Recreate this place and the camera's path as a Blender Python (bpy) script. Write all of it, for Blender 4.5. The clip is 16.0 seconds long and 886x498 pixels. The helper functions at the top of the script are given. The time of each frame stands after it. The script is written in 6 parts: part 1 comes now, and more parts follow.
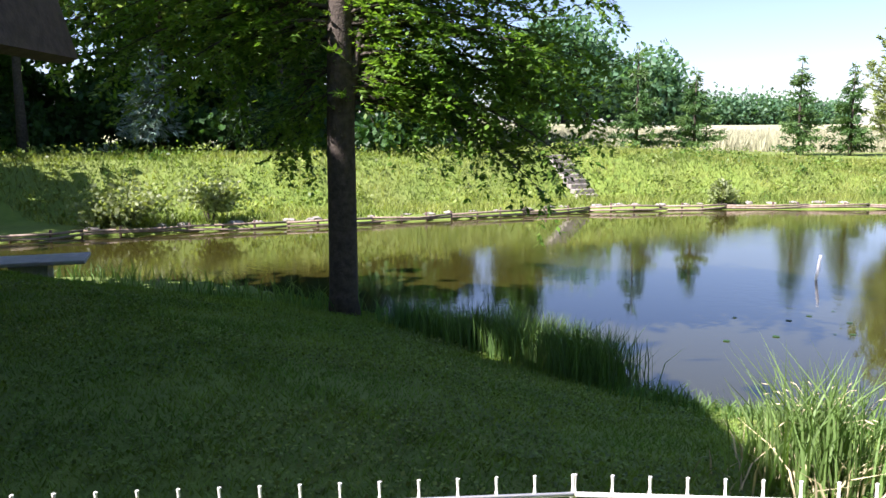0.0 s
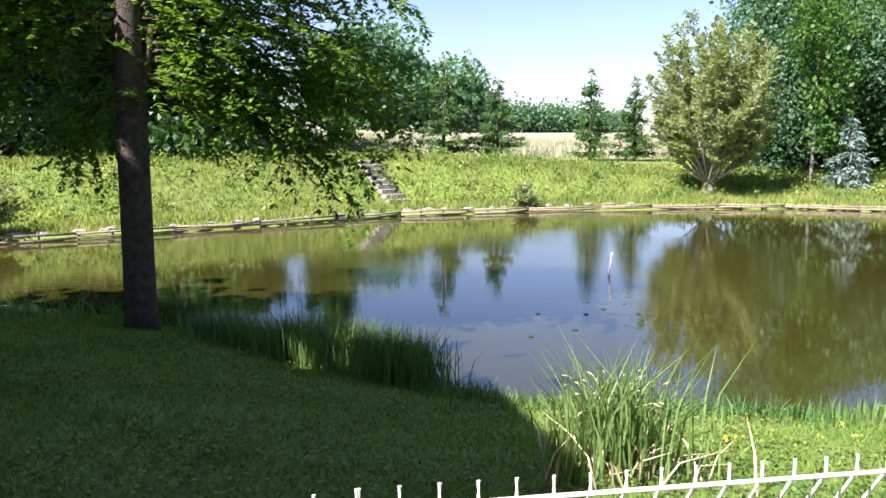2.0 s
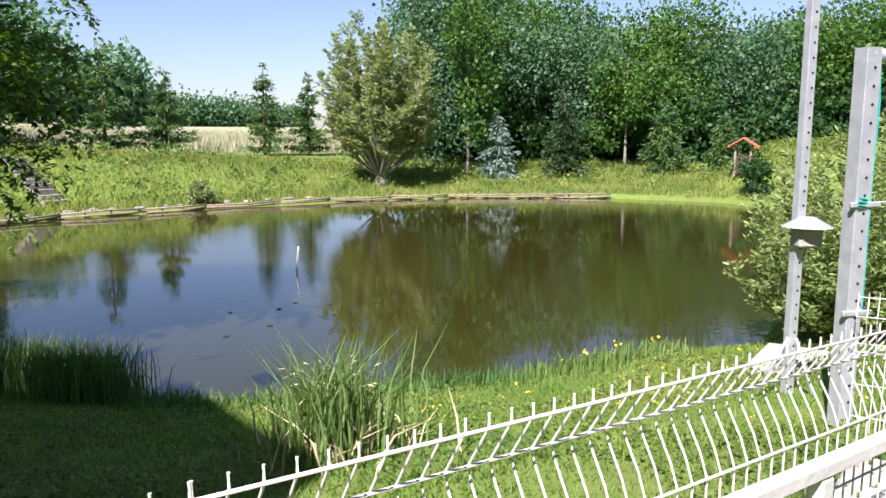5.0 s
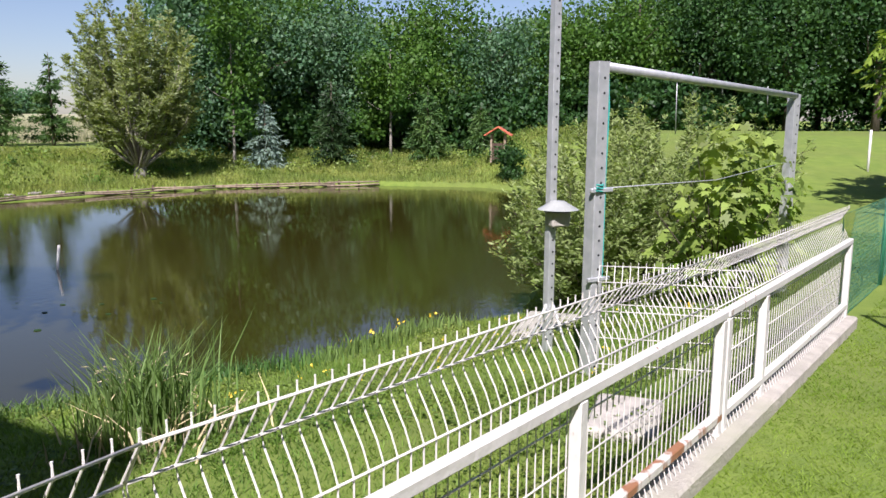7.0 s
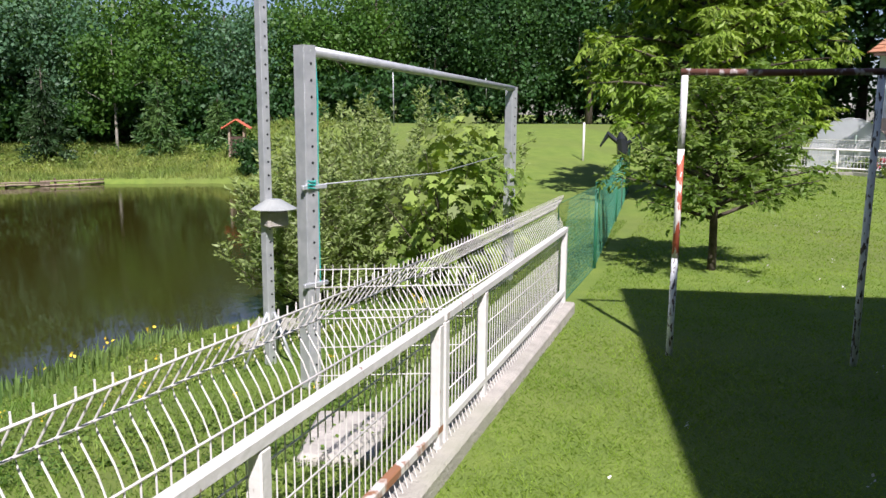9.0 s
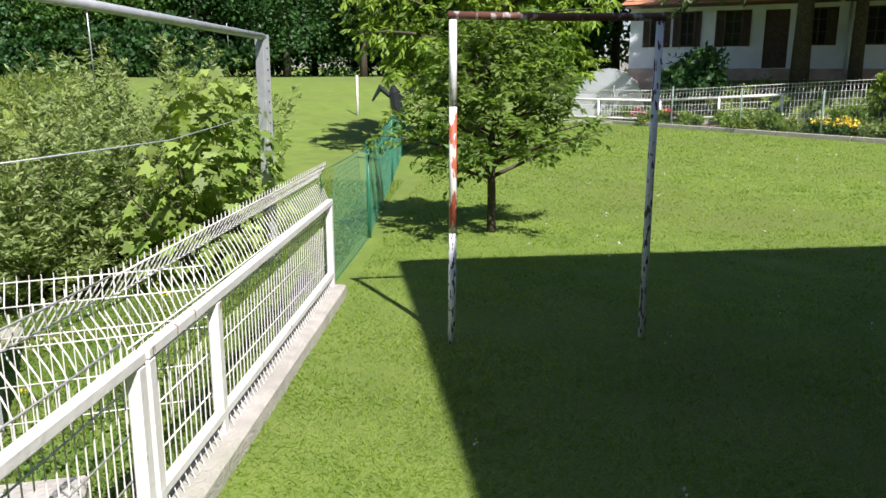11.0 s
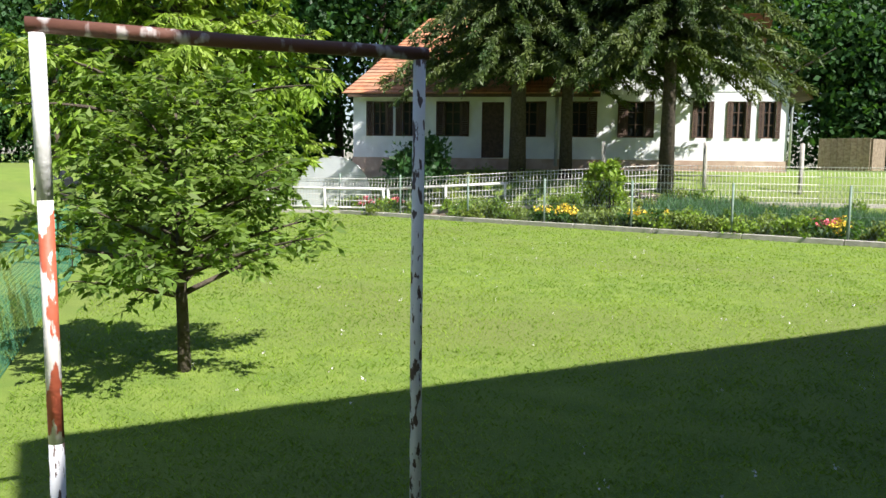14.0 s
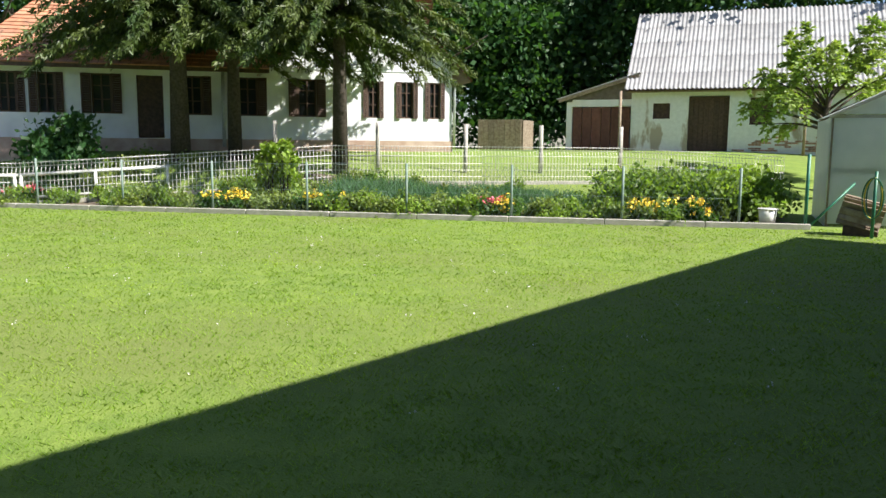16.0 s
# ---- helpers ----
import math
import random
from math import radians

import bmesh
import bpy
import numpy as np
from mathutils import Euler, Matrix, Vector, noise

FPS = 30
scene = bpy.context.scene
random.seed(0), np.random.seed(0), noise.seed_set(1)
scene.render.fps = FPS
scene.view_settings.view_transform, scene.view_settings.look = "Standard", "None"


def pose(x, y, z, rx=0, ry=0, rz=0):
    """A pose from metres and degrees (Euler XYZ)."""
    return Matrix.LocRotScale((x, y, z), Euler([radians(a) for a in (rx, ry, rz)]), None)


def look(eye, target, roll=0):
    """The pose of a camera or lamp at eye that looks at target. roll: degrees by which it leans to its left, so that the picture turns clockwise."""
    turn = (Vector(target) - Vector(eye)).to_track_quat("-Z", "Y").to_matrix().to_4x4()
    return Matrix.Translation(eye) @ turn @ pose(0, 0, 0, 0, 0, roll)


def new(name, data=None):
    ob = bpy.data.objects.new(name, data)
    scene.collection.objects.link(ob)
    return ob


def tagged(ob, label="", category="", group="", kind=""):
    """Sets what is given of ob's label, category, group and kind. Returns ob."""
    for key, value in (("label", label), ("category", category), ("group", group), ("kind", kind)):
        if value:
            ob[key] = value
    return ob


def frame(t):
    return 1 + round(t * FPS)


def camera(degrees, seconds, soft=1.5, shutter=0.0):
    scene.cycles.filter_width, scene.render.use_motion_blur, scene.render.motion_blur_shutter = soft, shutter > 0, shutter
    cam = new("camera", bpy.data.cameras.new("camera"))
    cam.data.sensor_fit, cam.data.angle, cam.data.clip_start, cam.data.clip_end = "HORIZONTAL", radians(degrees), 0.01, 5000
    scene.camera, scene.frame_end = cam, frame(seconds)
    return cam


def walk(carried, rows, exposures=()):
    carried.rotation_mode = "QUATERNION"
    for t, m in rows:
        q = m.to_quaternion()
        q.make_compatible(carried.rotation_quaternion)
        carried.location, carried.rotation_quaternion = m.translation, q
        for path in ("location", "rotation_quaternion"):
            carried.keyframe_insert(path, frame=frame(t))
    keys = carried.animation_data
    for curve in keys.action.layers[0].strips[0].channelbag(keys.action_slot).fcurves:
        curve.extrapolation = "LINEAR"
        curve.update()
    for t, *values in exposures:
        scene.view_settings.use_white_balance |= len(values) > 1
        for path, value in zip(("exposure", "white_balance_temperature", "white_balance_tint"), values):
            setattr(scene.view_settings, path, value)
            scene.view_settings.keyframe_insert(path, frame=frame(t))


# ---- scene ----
cam = camera(59.0, 16.0)
PATH = [
    (0, (0.78, 0.736, 1.66), (0.726, 2.714, 1.367), -0.3),
    (0.5, (0.803, 0.778, 1.645), (0.849, 2.756, 1.353), -0.3),
    (1, (0.824, 0.809, 1.635), (1.006, 2.78, 1.35), -0.3),
    (1.5, (0.838, 0.832, 1.63), (1.132, 2.79, 1.349), -0.4),
    (2, (0.847, 0.844, 1.623), (1.262, 2.78, 1.345), -0.0),
    (2.5, (0.863, 0.859, 1.611), (1.417, 2.756, 1.299), 0.3),
    (3, (0.867, 0.862, 1.609), (1.588, 2.699, 1.286), 0.5),
    (3.5, (0.869, 0.868, 1.608), (1.756, 2.632, 1.29), 0.7),
    (4, (0.87, 0.863, 1.61), (1.878, 2.565, 1.311), 0.8),
    (6.5, (0.14, 0.562, 1.728), (1.571, 1.924, 1.413), -0.0),
    (7, (0.176, 0.55, 1.724), (1.744, 1.749, 1.404), 0.3),
    (7.5, (0.227, 0.534, 1.713), (1.869, 1.62, 1.36), -0.5),
    (8, (0.372, 0.483, 1.722), (2.078, 1.468, 1.377), 0.7),
    (8.5, (0.524, 0.468, 1.722), (2.293, 1.329, 1.364), 1.2),
    (9, (0.739, 0.568, 1.709), (2.601, 1.218, 1.376), 0.5),
    (9.5, (0.941, 0.647, 1.718), (2.865, 1.053, 1.354), -0.8),
    (12, (2.446, 0.547, 1.694), (4.418, 0.459, 1.369), 1.2),
    (12.5, (2.823, 0.538, 1.657), (4.788, 0.258, 1.415), 0.1),
    (13, (3.132, 0.525, 1.672), (5.063, 0.107, 1.362), -1.3),
    (13.5, (3.518, 0.389, 1.662), (5.453, -0.058, 1.422), 1.0),
    (14, (3.852, 0.315, 1.632), (5.76, -0.241, 1.412), 0.7),
    (14.5, (4.133, 0.231, 1.644), (5.937, -0.597, 1.39), -1.4),
    (15, (4.474, -0.032, 1.633), (6.195, -1.033, 1.436), 0.6),
    (15.5, (4.682, -0.195, 1.638), (6.304, -1.338, 1.391), 0.4),
    (16, (4.859, -0.329, 1.649), (6.39, -1.589, 1.387), 0.5),
]
walk(cam, [(t, look(e, a, r)) for t, e, a, r in PATH],
     exposures=[(0, 1.74, 5950, 30), (4, 1.48, 5950, 27), (6.5, 0.82, 6050, 26), (9.5, 0.66, 6000, 23), (12, 0.95, 6150, 17), (16, 1.18, 6200, 15)])

# ---- light ----
SUN_TO = Vector((-0.583, -0.329, 0.743))
world = bpy.data.worlds.new("world")
scene.world = world
world.use_nodes = True
wn = world.node_tree
sky = wn.nodes.new("ShaderNodeTexSky")
sky.sky_type = "NISHITA"
sky.sun_disc = False
sky.sun_elevation = radians(48)
sky.sun_rotation = radians(240.5)
sky.air_density, sky.dust_density, sky.ozone_density = 1.0, 0.6, 1.8
wn.links.new(sky.outputs["Color"], wn.nodes["Background"].inputs["Color"])
wn.nodes["Background"].inputs["Strength"].default_value = 0.062
sun_data = bpy.data.lights.new("sun", "SUN")
sun_data.energy, sun_data.angle, sun_data.color = 5.0, radians(0.5), (1.0, 0.95, 0.84)
sun = new("sun", sun_data)
sun.matrix_world = look((0, 0, 30), Vector((0, 0, 30)) - SUN_TO)


# ---- materials ----
def mat(name, c1, c2, scale=6.0, rough=0.8, bump=0.3, bscale=None, metal=0.0, c3=None, s3=0.6, island=0.0, obj=0.0, detail=6.0, spec=None, sheen=0.0):
    """Two-scale noise paint with grain relief; island / obj vary it by piece."""
    m = bpy.data.materials.new(name)
    m.use_nodes = True
    t = m.node_tree
    b = t.nodes["Principled BSDF"]
    b.inputs["Roughness"].default_value, b.inputs["Metallic"].default_value = rough, metal
    if spec is not None:
        b.inputs["Specular IOR Level"].default_value = spec
    co = t.nodes.new("ShaderNodeTexCoord").outputs["Object"]

    def noise_at(s, d=detail):
        n = t.nodes.new("ShaderNodeTexNoise")
        n.inputs["Scale"].default_value, n.inputs["Detail"].default_value = s, d
        t.links.new(co, n.inputs["Vector"])
        return n.outputs["Fac"]

    def ramp(fac, a, z):
        r = t.nodes.new("ShaderNodeMapRange")
        r.inputs["From Min"].default_value, r.inputs["From Max"].default_value = a, z
        t.links.new(fac, r.inputs["Value"])
        return r.outputs["Result"]

    def mix(fac, a, z, mode="MIX"):
        x = t.nodes.new("ShaderNodeMix")
        x.data_type, x.blend_type = "RGBA", mode
        for key, v in ((0, fac), (6, a), (7, z)):
            if isinstance(v, (tuple, list)):
                x.inputs[key].default_value = (*v[:3], 1)
            elif isinstance(v, (int, float)):
                x.inputs[key].default_value = v
            else:
                t.links.new(v, x.inputs[key])
        return x.outputs[2]

    col = mix(ramp(noise_at(scale), 0.35, 0.65), c1, c2)
    if c3:
        col = mix(ramp(noise_at(s3, 3.0), 0.45, 0.7), col, c3)
    for amount, node, out in ((island, "ShaderNodeNewGeometry", "Random Per Island"), (obj, "ShaderNodeObjectInfo", "Random")):
        if amount:
            h = t.nodes.new("ShaderNodeHueSaturation")
            v = t.nodes.new("ShaderNodeMapRange")
            v.inputs["To Min"].default_value, v.inputs["To Max"].default_value = 1 - amount, 1 + amount
            src = t.nodes.new(node).outputs[out]
            t.links.new(src, v.inputs["Value"])
            t.links.new(v.outputs["Result"], h.inputs["Value"])
            t.links.new(col, h.inputs["Color"])
            col = h.outputs["Color"]
    t.links.new(col, b.inputs["Base Color"])
    if bump:
        bn = t.nodes.new("ShaderNodeBump")
        bn.inputs["Strength"].default_value, bn.inputs["Distance"].default_value = bump, 0.02
        t.links.new(noise_at(bscale or scale * 4), bn.inputs["Height"])
        t.links.new(bn.outputs["Normal"], b.inputs["Normal"])
    return m


def leaf_mat(name, c1, c2, island=0.35, rough=0.5, through_light=0.35, scale=0.5):
    """Leaves: diffuse with light passing through."""
    m = mat(name, c1, c2, scale=scale, rough=rough, bump=0, island=island, detail=2.0, spec=0.3)
    t = m.node_tree
    b = t.nodes["Principled BSDF"]
    tr = t.nodes.new("ShaderNodeBsdfTranslucent")
    sh = t.nodes.new("ShaderNodeMixShader")
    sh.inputs[0].default_value = through_light
    src = b.inputs["Base Color"].links[0].from_socket
    g = t.nodes.new("ShaderNodeMix")
    g.data_type, g.blend_type = "RGBA", "MULTIPLY"
    g.inputs[0].default_value = 1.0
    t.links.new(src, g.inputs[6])
    g.inputs[7].default_value = (1.5, 1.6, 0.5, 1)
    t.links.new(g.outputs[2], tr.inputs["Color"])
    t.links.new(b.outputs[0], sh.inputs[1])
    t.links.new(tr.outputs[0], sh.inputs[2])
    t.links.new(sh.outputs[0], t.nodes["Material Output"].inputs["Surface"])
    return m


M_GROUND = mat("turf", (0.12, 0.19, 0.024), (0.17, 0.24, 0.034), scale=3.0, rough=0.95, bump=0.8, bscale=60, c3=(0.14, 0.18, 0.035), s3=0.25)
M_LAWN = leaf_mat("lawn_blades", (0.155, 0.25, 0.03), (0.235, 0.325, 0.05), island=0.2, rough=0.55, scale=0.8, through_light=0.5)
M_GRASS = leaf_mat("wild_grass", (0.14, 0.2, 0.04), (0.25, 0.28, 0.07), island=0.45, rough=0.6, scale=0.7)
M_REED = leaf_mat("reed_blades", (0.075, 0.17, 0.045), (0.16, 0.24, 0.07), island=0.4, rough=0.5)
M_STRAW = mat("straw", (0.5, 0.42, 0.22), (0.62, 0.53, 0.32), rough=0.9, bump=0, island=0.3)
M_HAY = mat("hay", (0.3, 0.31, 0.17), (0.4, 0.39, 0.24), rough=0.95, bump=0, island=0.25)
M_MEADOW = mat("dry_meadow", (0.3, 0.29, 0.18), (0.36, 0.35, 0.22), scale=0.5, rough=1.0, bump=0.6, bscale=8, c3=(0.3, 0.34, 0.13), s3=0.06)
M_LEAF = leaf_mat("leaf_green", (0.05, 0.125, 0.022), (0.09, 0.18, 0.03))
M_LEAF_Y = leaf_mat("leaf_light", (0.165, 0.265, 0.032), (0.25, 0.335, 0.055))
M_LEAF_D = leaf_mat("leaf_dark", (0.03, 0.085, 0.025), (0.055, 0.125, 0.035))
M_LEAF_W = leaf_mat("leaf_willow", (0.21, 0.26, 0.11), (0.3, 0.345, 0.17), through_light=0.42)
M_HERB = leaf_mat("leaf_herbs", (0.09, 0.17, 0.03), (0.22, 0.26, 0.06), island=0.5, scale=0.35)
M_SHRUB = leaf_mat("leaf_shrub", (0.2, 0.27, 0.09), (0.28, 0.34, 0.13))
M_LEAF_C = leaf_mat("leaf_fruit_tree", (0.12, 0.2, 0.04), (0.2, 0.28, 0.065), through_light=0.48)
M_LEAF_M = leaf_mat("leaf_maple", (0.17, 0.26, 0.05), (0.26, 0.32, 0.08), island=0.4)
# Paler blue-green puts haze into the far trees' colour; onion leaves share it.
M_LEAF_B = leaf_mat("leaf_bluish", (0.065, 0.15, 0.072), (0.11, 0.205, 0.11))
M_NEEDLE = leaf_mat("needles", (0.02, 0.048, 0.016), (0.04, 0.08, 0.024), through_light=0.15)
M_NEEDLE_Y = leaf_mat("needles_fresh", (0.05, 0.115, 0.03), (0.1, 0.17, 0.045), through_light=0.2)
# Old spruce: the yellow-green end of the range stands for sunlit sprays.
M_NEEDLE_O = leaf_mat("needles_old_spruce", (0.035, 0.068, 0.018), (0.1, 0.13, 0.03), through_light=0.2)
M_SLOPE = leaf_mat("slope_turf", (0.11, 0.2, 0.03), (0.19, 0.27, 0.05), island=0.3, rough=0.6, scale=0.9)
M_LEAF_S = leaf_mat("leaf_shore_tree", (0.09, 0.19, 0.028), (0.16, 0.27, 0.04), scale=0.9, through_light=0.45)
M_LEAF_A = leaf_mat("leaf_apple", (0.18, 0.27, 0.065), (0.29, 0.36, 0.11))
M_NEEDLE_B = leaf_mat("needles_blue", (0.13, 0.2, 0.16), (0.22, 0.3, 0.25), through_light=0.1)
M_BARK = mat("bark", (0.05, 0.04, 0.028), (0.1, 0.082, 0.06), scale=14, rough=0.95, bump=1.0, bscale=30)
M_BARK_L = mat("bark_light", (0.2, 0.185, 0.155), (0.32, 0.3, 0.26), scale=8, rough=0.9, bump=0.7)
M_WHITE = mat("white_paint", (0.64, 0.63, 0.6), (0.72, 0.71, 0.68), scale=9, rough=0.45, bump=0.15, c3=(0.6, 0.58, 0.52), s3=5)
M_WIRE = mat("white_coated_wire", (0.62, 0.6, 0.57), (0.7, 0.69, 0.65), scale=20, rough=0.45, bump=0)
M_ZINC = mat("galvanised_steel", (0.5, 0.53, 0.54), (0.62, 0.64, 0.65), scale=12, rough=0.5, bump=0.1, metal=0.55)
M_CONC = mat("concrete", (0.36, 0.34, 0.3), (0.48, 0.45, 0.4), scale=8, rough=0.95, bump=0.6, bscale=50, c3=(0.36, 0.36, 0.28), s3=1.5)
M_STONE = mat("stone", (0.24, 0.225, 0.19), (0.36, 0.33, 0.28), scale=7, rough=0.95, bump=0.8, obj=0.2)
M_WOOD = mat("weathered_wood", (0.2, 0.15, 0.1), (0.32, 0.26, 0.19), scale=10, rough=0.9, bump=0.6, obj=0.2)
M_WOOD_D = mat("dark_stained_wood", (0.055, 0.032, 0.022), (0.1, 0.06, 0.04), scale=10, rough=0.75, bump=0.4, obj=0.15)
M_PLASTER = mat("white_limewash", (0.78, 0.8, 0.82), (0.84, 0.86, 0.87), scale=2.5, rough=0.95, bump=0.5, bscale=25, c3=(0.66, 0.67, 0.66), s3=0.8)
M_PLINTH = mat("worn_plinth", (0.4, 0.28, 0.21), (0.55, 0.43, 0.34), scale=2.2, rough=0.95, bump=0.8, bscale=12)
M_TILE = mat("clay_roof_tile", (0.42, 0.17, 0.09), (0.58, 0.27, 0.14), scale=4, rough=0.9, bump=0.4, obj=0.22, c3=(0.3, 0.17, 0.11), s3=0.9)
M_REDROOF = mat("red_felt", (0.5, 0.11, 0.06), (0.6, 0.17, 0.09), scale=8, rough=0.9, bump=0.4)
M_ETERNIT = mat("fibre_cement", (0.29, 0.29, 0.285), (0.4, 0.4, 0.39), scale=3, rough=0.95, bump=0.4, c3=(0.26, 0.26, 0.255), s3=0.8, obj=0.12)
M_GREENP = mat("green_coated_steel", (0.02, 0.13, 0.075), (0.03, 0.18, 0.1), scale=12, rough=0.45, bump=0.1)
M_GLASSD = mat("dark_window_glass", (0.02, 0.023, 0.025), (0.03, 0.035, 0.035), scale=1, rough=0.06, bump=0)
M_RUST = mat("rusted_steel", (0.3, 0.12, 0.05), (0.48, 0.26, 0.12), scale=18, rough=0.95, bump=0.5)
M_FOIL = mat("greenhouse_film", (0.55, 0.59, 0.6), (0.66, 0.69, 0.69), scale=3, rough=0.35, bump=0.5, bscale=4)
ft = M_FOIL.node_tree
ftr = ft.nodes.new("ShaderNodeBsdfTranslucent")
ftr.inputs["Color"].default_value = (0.8, 0.83, 0.83, 1)
fmx = ft.nodes.new("ShaderNodeMixShader")
fmx.inputs[0].default_value = 0.5
ft.links.new(ft.nodes["Principled BSDF"].outputs[0], fmx.inputs[1])
ft.links.new(ftr.outputs[0], fmx.inputs[2])
ft.links.new(fmx.outputs[0], ft.nodes["Material Output"].inputs["Surface"])
M_YELLOW = mat("yellow_petals", (0.75, 0.5, 0.02), (0.85, 0.66, 0.06), rough=0.6, bump=0, island=0.2)
M_PINK = mat("pink_petals", (0.7, 0.08, 0.12), (0.8, 0.25, 0.3), rough=0.6, bump=0, island=0.3)
M_SOIL = mat("garden_soil", (0.1, 0.075, 0.05), (0.17, 0.13, 0.09), scale=8, rough=1.0, bump=0.9)


def peeled(name, paint, under, low, high, scale):
    """Old paint with chips that bare the layer beneath."""
    m = mat(name, paint, tuple(v * 0.9 for v in paint), scale=7, rough=0.6, bump=0.2)
    t = m.node_tree
    b = t.nodes["Principled BSDF"]
    n = t.nodes.new("ShaderNodeTexNoise")
    n.inputs["Scale"].default_value, n.inputs["Detail"].default_value = scale, 8
    mp = t.nodes.new("ShaderNodeMapping")
    mp.inputs["Scale"].default_value = (1, 1, 0.35)
    t.links.new(t.nodes.new("ShaderNodeTexCoord").outputs["Object"], mp.inputs["Vector"])
    t.links.new(mp.outputs[0], n.inputs["Vector"])
    r = t.nodes.new("ShaderNodeMapRange")
    r.inputs["From Min"].default_value, r.inputs["From Max"].default_value = low, high
    t.links.new(n.outputs["Fac"], r.inputs["Value"])
    x = t.nodes.new("ShaderNodeMix")
    x.data_type = "RGBA"
    t.links.new(r.outputs["Result"], x.inputs[0])
    t.links.new(b.inputs["Base Color"].links[0].from_socket, x.inputs[6])
    x.inputs[7].default_value = (*under, 1)
    t.links.new(x.outputs[2], b.inputs["Base Color"])
    return m


M_RACK = peeled("peeling_white_paint", (0.76, 0.78, 0.8), (0.09, 0.06, 0.05), 0.55, 0.575, 42)
M_RACK_R = peeled("peeling_red_white_paint", (0.78, 0.76, 0.72), (0.42, 0.1, 0.05), 0.515, 0.535, 12)
M_RACK_B = peeled("rusty_bar_paint", (0.55, 0.5, 0.48), (0.14, 0.06, 0.04), 0.42, 0.47, 9)
M_RACK_W = peeled("worn_white_paint", (0.78, 0.78, 0.76), (0.35, 0.12, 0.07), 0.63, 0.66, 9)
M_FLAKE = peeled("flaking_limewash", (0.78, 0.8, 0.8), (0.4, 0.35, 0.28), 0.585, 0.63, 1.3)
M_RUSTP = peeled("rusting_white_paint", (0.62, 0.6, 0.56), (0.3, 0.14, 0.07), 0.46, 0.52, 7)
M_RAIL = peeled("chipped_white_paint", (0.68, 0.67, 0.64), (0.3, 0.2, 0.14), 0.68, 0.71, 22)

M_WATER = bpy.data.materials.new("pond_water")
M_WATER.use_nodes = True
wt = M_WATER.node_tree
wb = wt.nodes["Principled BSDF"]
wb.inputs["Base Color"].default_value = (0.031, 0.029, 0.0055, 1)
wb.inputs["Roughness"].default_value = 0.03
wb.inputs["IOR"].default_value = 1.7
wco = wt.nodes.new("ShaderNodeTexCoord").outputs["Object"]
wmp = wt.nodes.new("ShaderNodeMapping")
wmp.inputs["Scale"].default_value = (1.0, 1.6, 1)
wt.links.new(wco, wmp.inputs["Vector"])
wnz = wt.nodes.new("ShaderNodeTexNoise")
wnz.inputs["Scale"].default_value, wnz.inputs["Detail"].default_value = 5.0, 3
wt.links.new(wmp.outputs[0], wnz.inputs["Vector"])
wpt = wt.nodes.new("ShaderNodeTexNoise")
wpt.inputs["Scale"].default_value, wpt.inputs["Detail"].default_value = 0.16, 2
wt.links.new(wco, wpt.inputs["Vector"])
wpr = wt.nodes.new("ShaderNodeMapRange")
wpr.inputs["From Min"].default_value, wpr.inputs["From Max"].default_value = 0.42, 0.68
wpr.inputs["To Min"].default_value, wpr.inputs["To Max"].default_value = 0.02, 0.16
wt.links.new(wpt.outputs["Fac"], wpr.inputs["Value"])
wbm = wt.nodes.new("ShaderNodeBump")
wbm.inputs["Distance"].default_value = 0.03
wt.links.new(wpr.outputs["Result"], wbm.inputs["Strength"])
wt.links.new(wnz.outputs["Fac"], wbm.inputs["Height"])
wt.links.new(wbm.outputs["Normal"], wb.inputs["Normal"])


# ---- building helpers ----
def as_object(name, bm, material, parent=None, label=""):
    me = bpy.data.meshes.new(name)
    bm.to_mesh(me)
    bm.free()
    me.materials.append(material)
    ob = new(name, me)
    if parent:
        ob.parent = parent
    if label:
        ob["label"] = label
    return ob


def part(name, bm, material, parent, label=""):
    return as_object(name, bm, material, parent, label)


def smooth(ob):
    ob.data.polygons.foreach_set("use_smooth", [True] * len(ob.data.polygons))
    return ob


def np_mesh(name, verts, faces, material, parent=None):
    """A mesh from numpy arrays; faces all have the same number of corners."""
    me = bpy.data.meshes.new(name)
    nf, k = faces.shape
    me.vertices.add(len(verts))
    me.vertices.foreach_set("co", np.asarray(verts, np.float32).ravel())
    me.loops.add(nf * k)
    me.loops.foreach_set("vertex_index", faces.astype(np.int32).ravel())
    me.polygons.add(nf)
    me.polygons.foreach_set("loop_start", np.arange(0, nf * k, k, dtype=np.int32))
    me.update(calc_edges=True)
    me.materials.append(material)
    ob = new(name, me)
    if parent:
        ob.parent = parent
    return ob


def empty(name, m=None):
    ob = new(name)
    ob.empty_display_size = 0.1
    if m is not None:
        ob.matrix_basis = m
    return ob


def box(bm, size, at, rz=0.0, bevel=0.0, rx=0.0, ry=0.0):
    r = bmesh.ops.create_cube(bm, size=1.0)
    vs = r["verts"]
    bmesh.ops.scale(bm, vec=size, verts=vs)
    if bevel:
        es = list({e for v in vs for e in v.link_edges})
        g = bmesh.ops.bevel(bm, geom=es, offset=bevel, segments=1, affect="EDGES")
        vs = list({v for f in g["faces"] for v in f.verts} | {v for v in vs if v.is_valid})
    bmesh.ops.transform(bm, matrix=pose(*at, rx, ry, rz), verts=vs)
    return vs


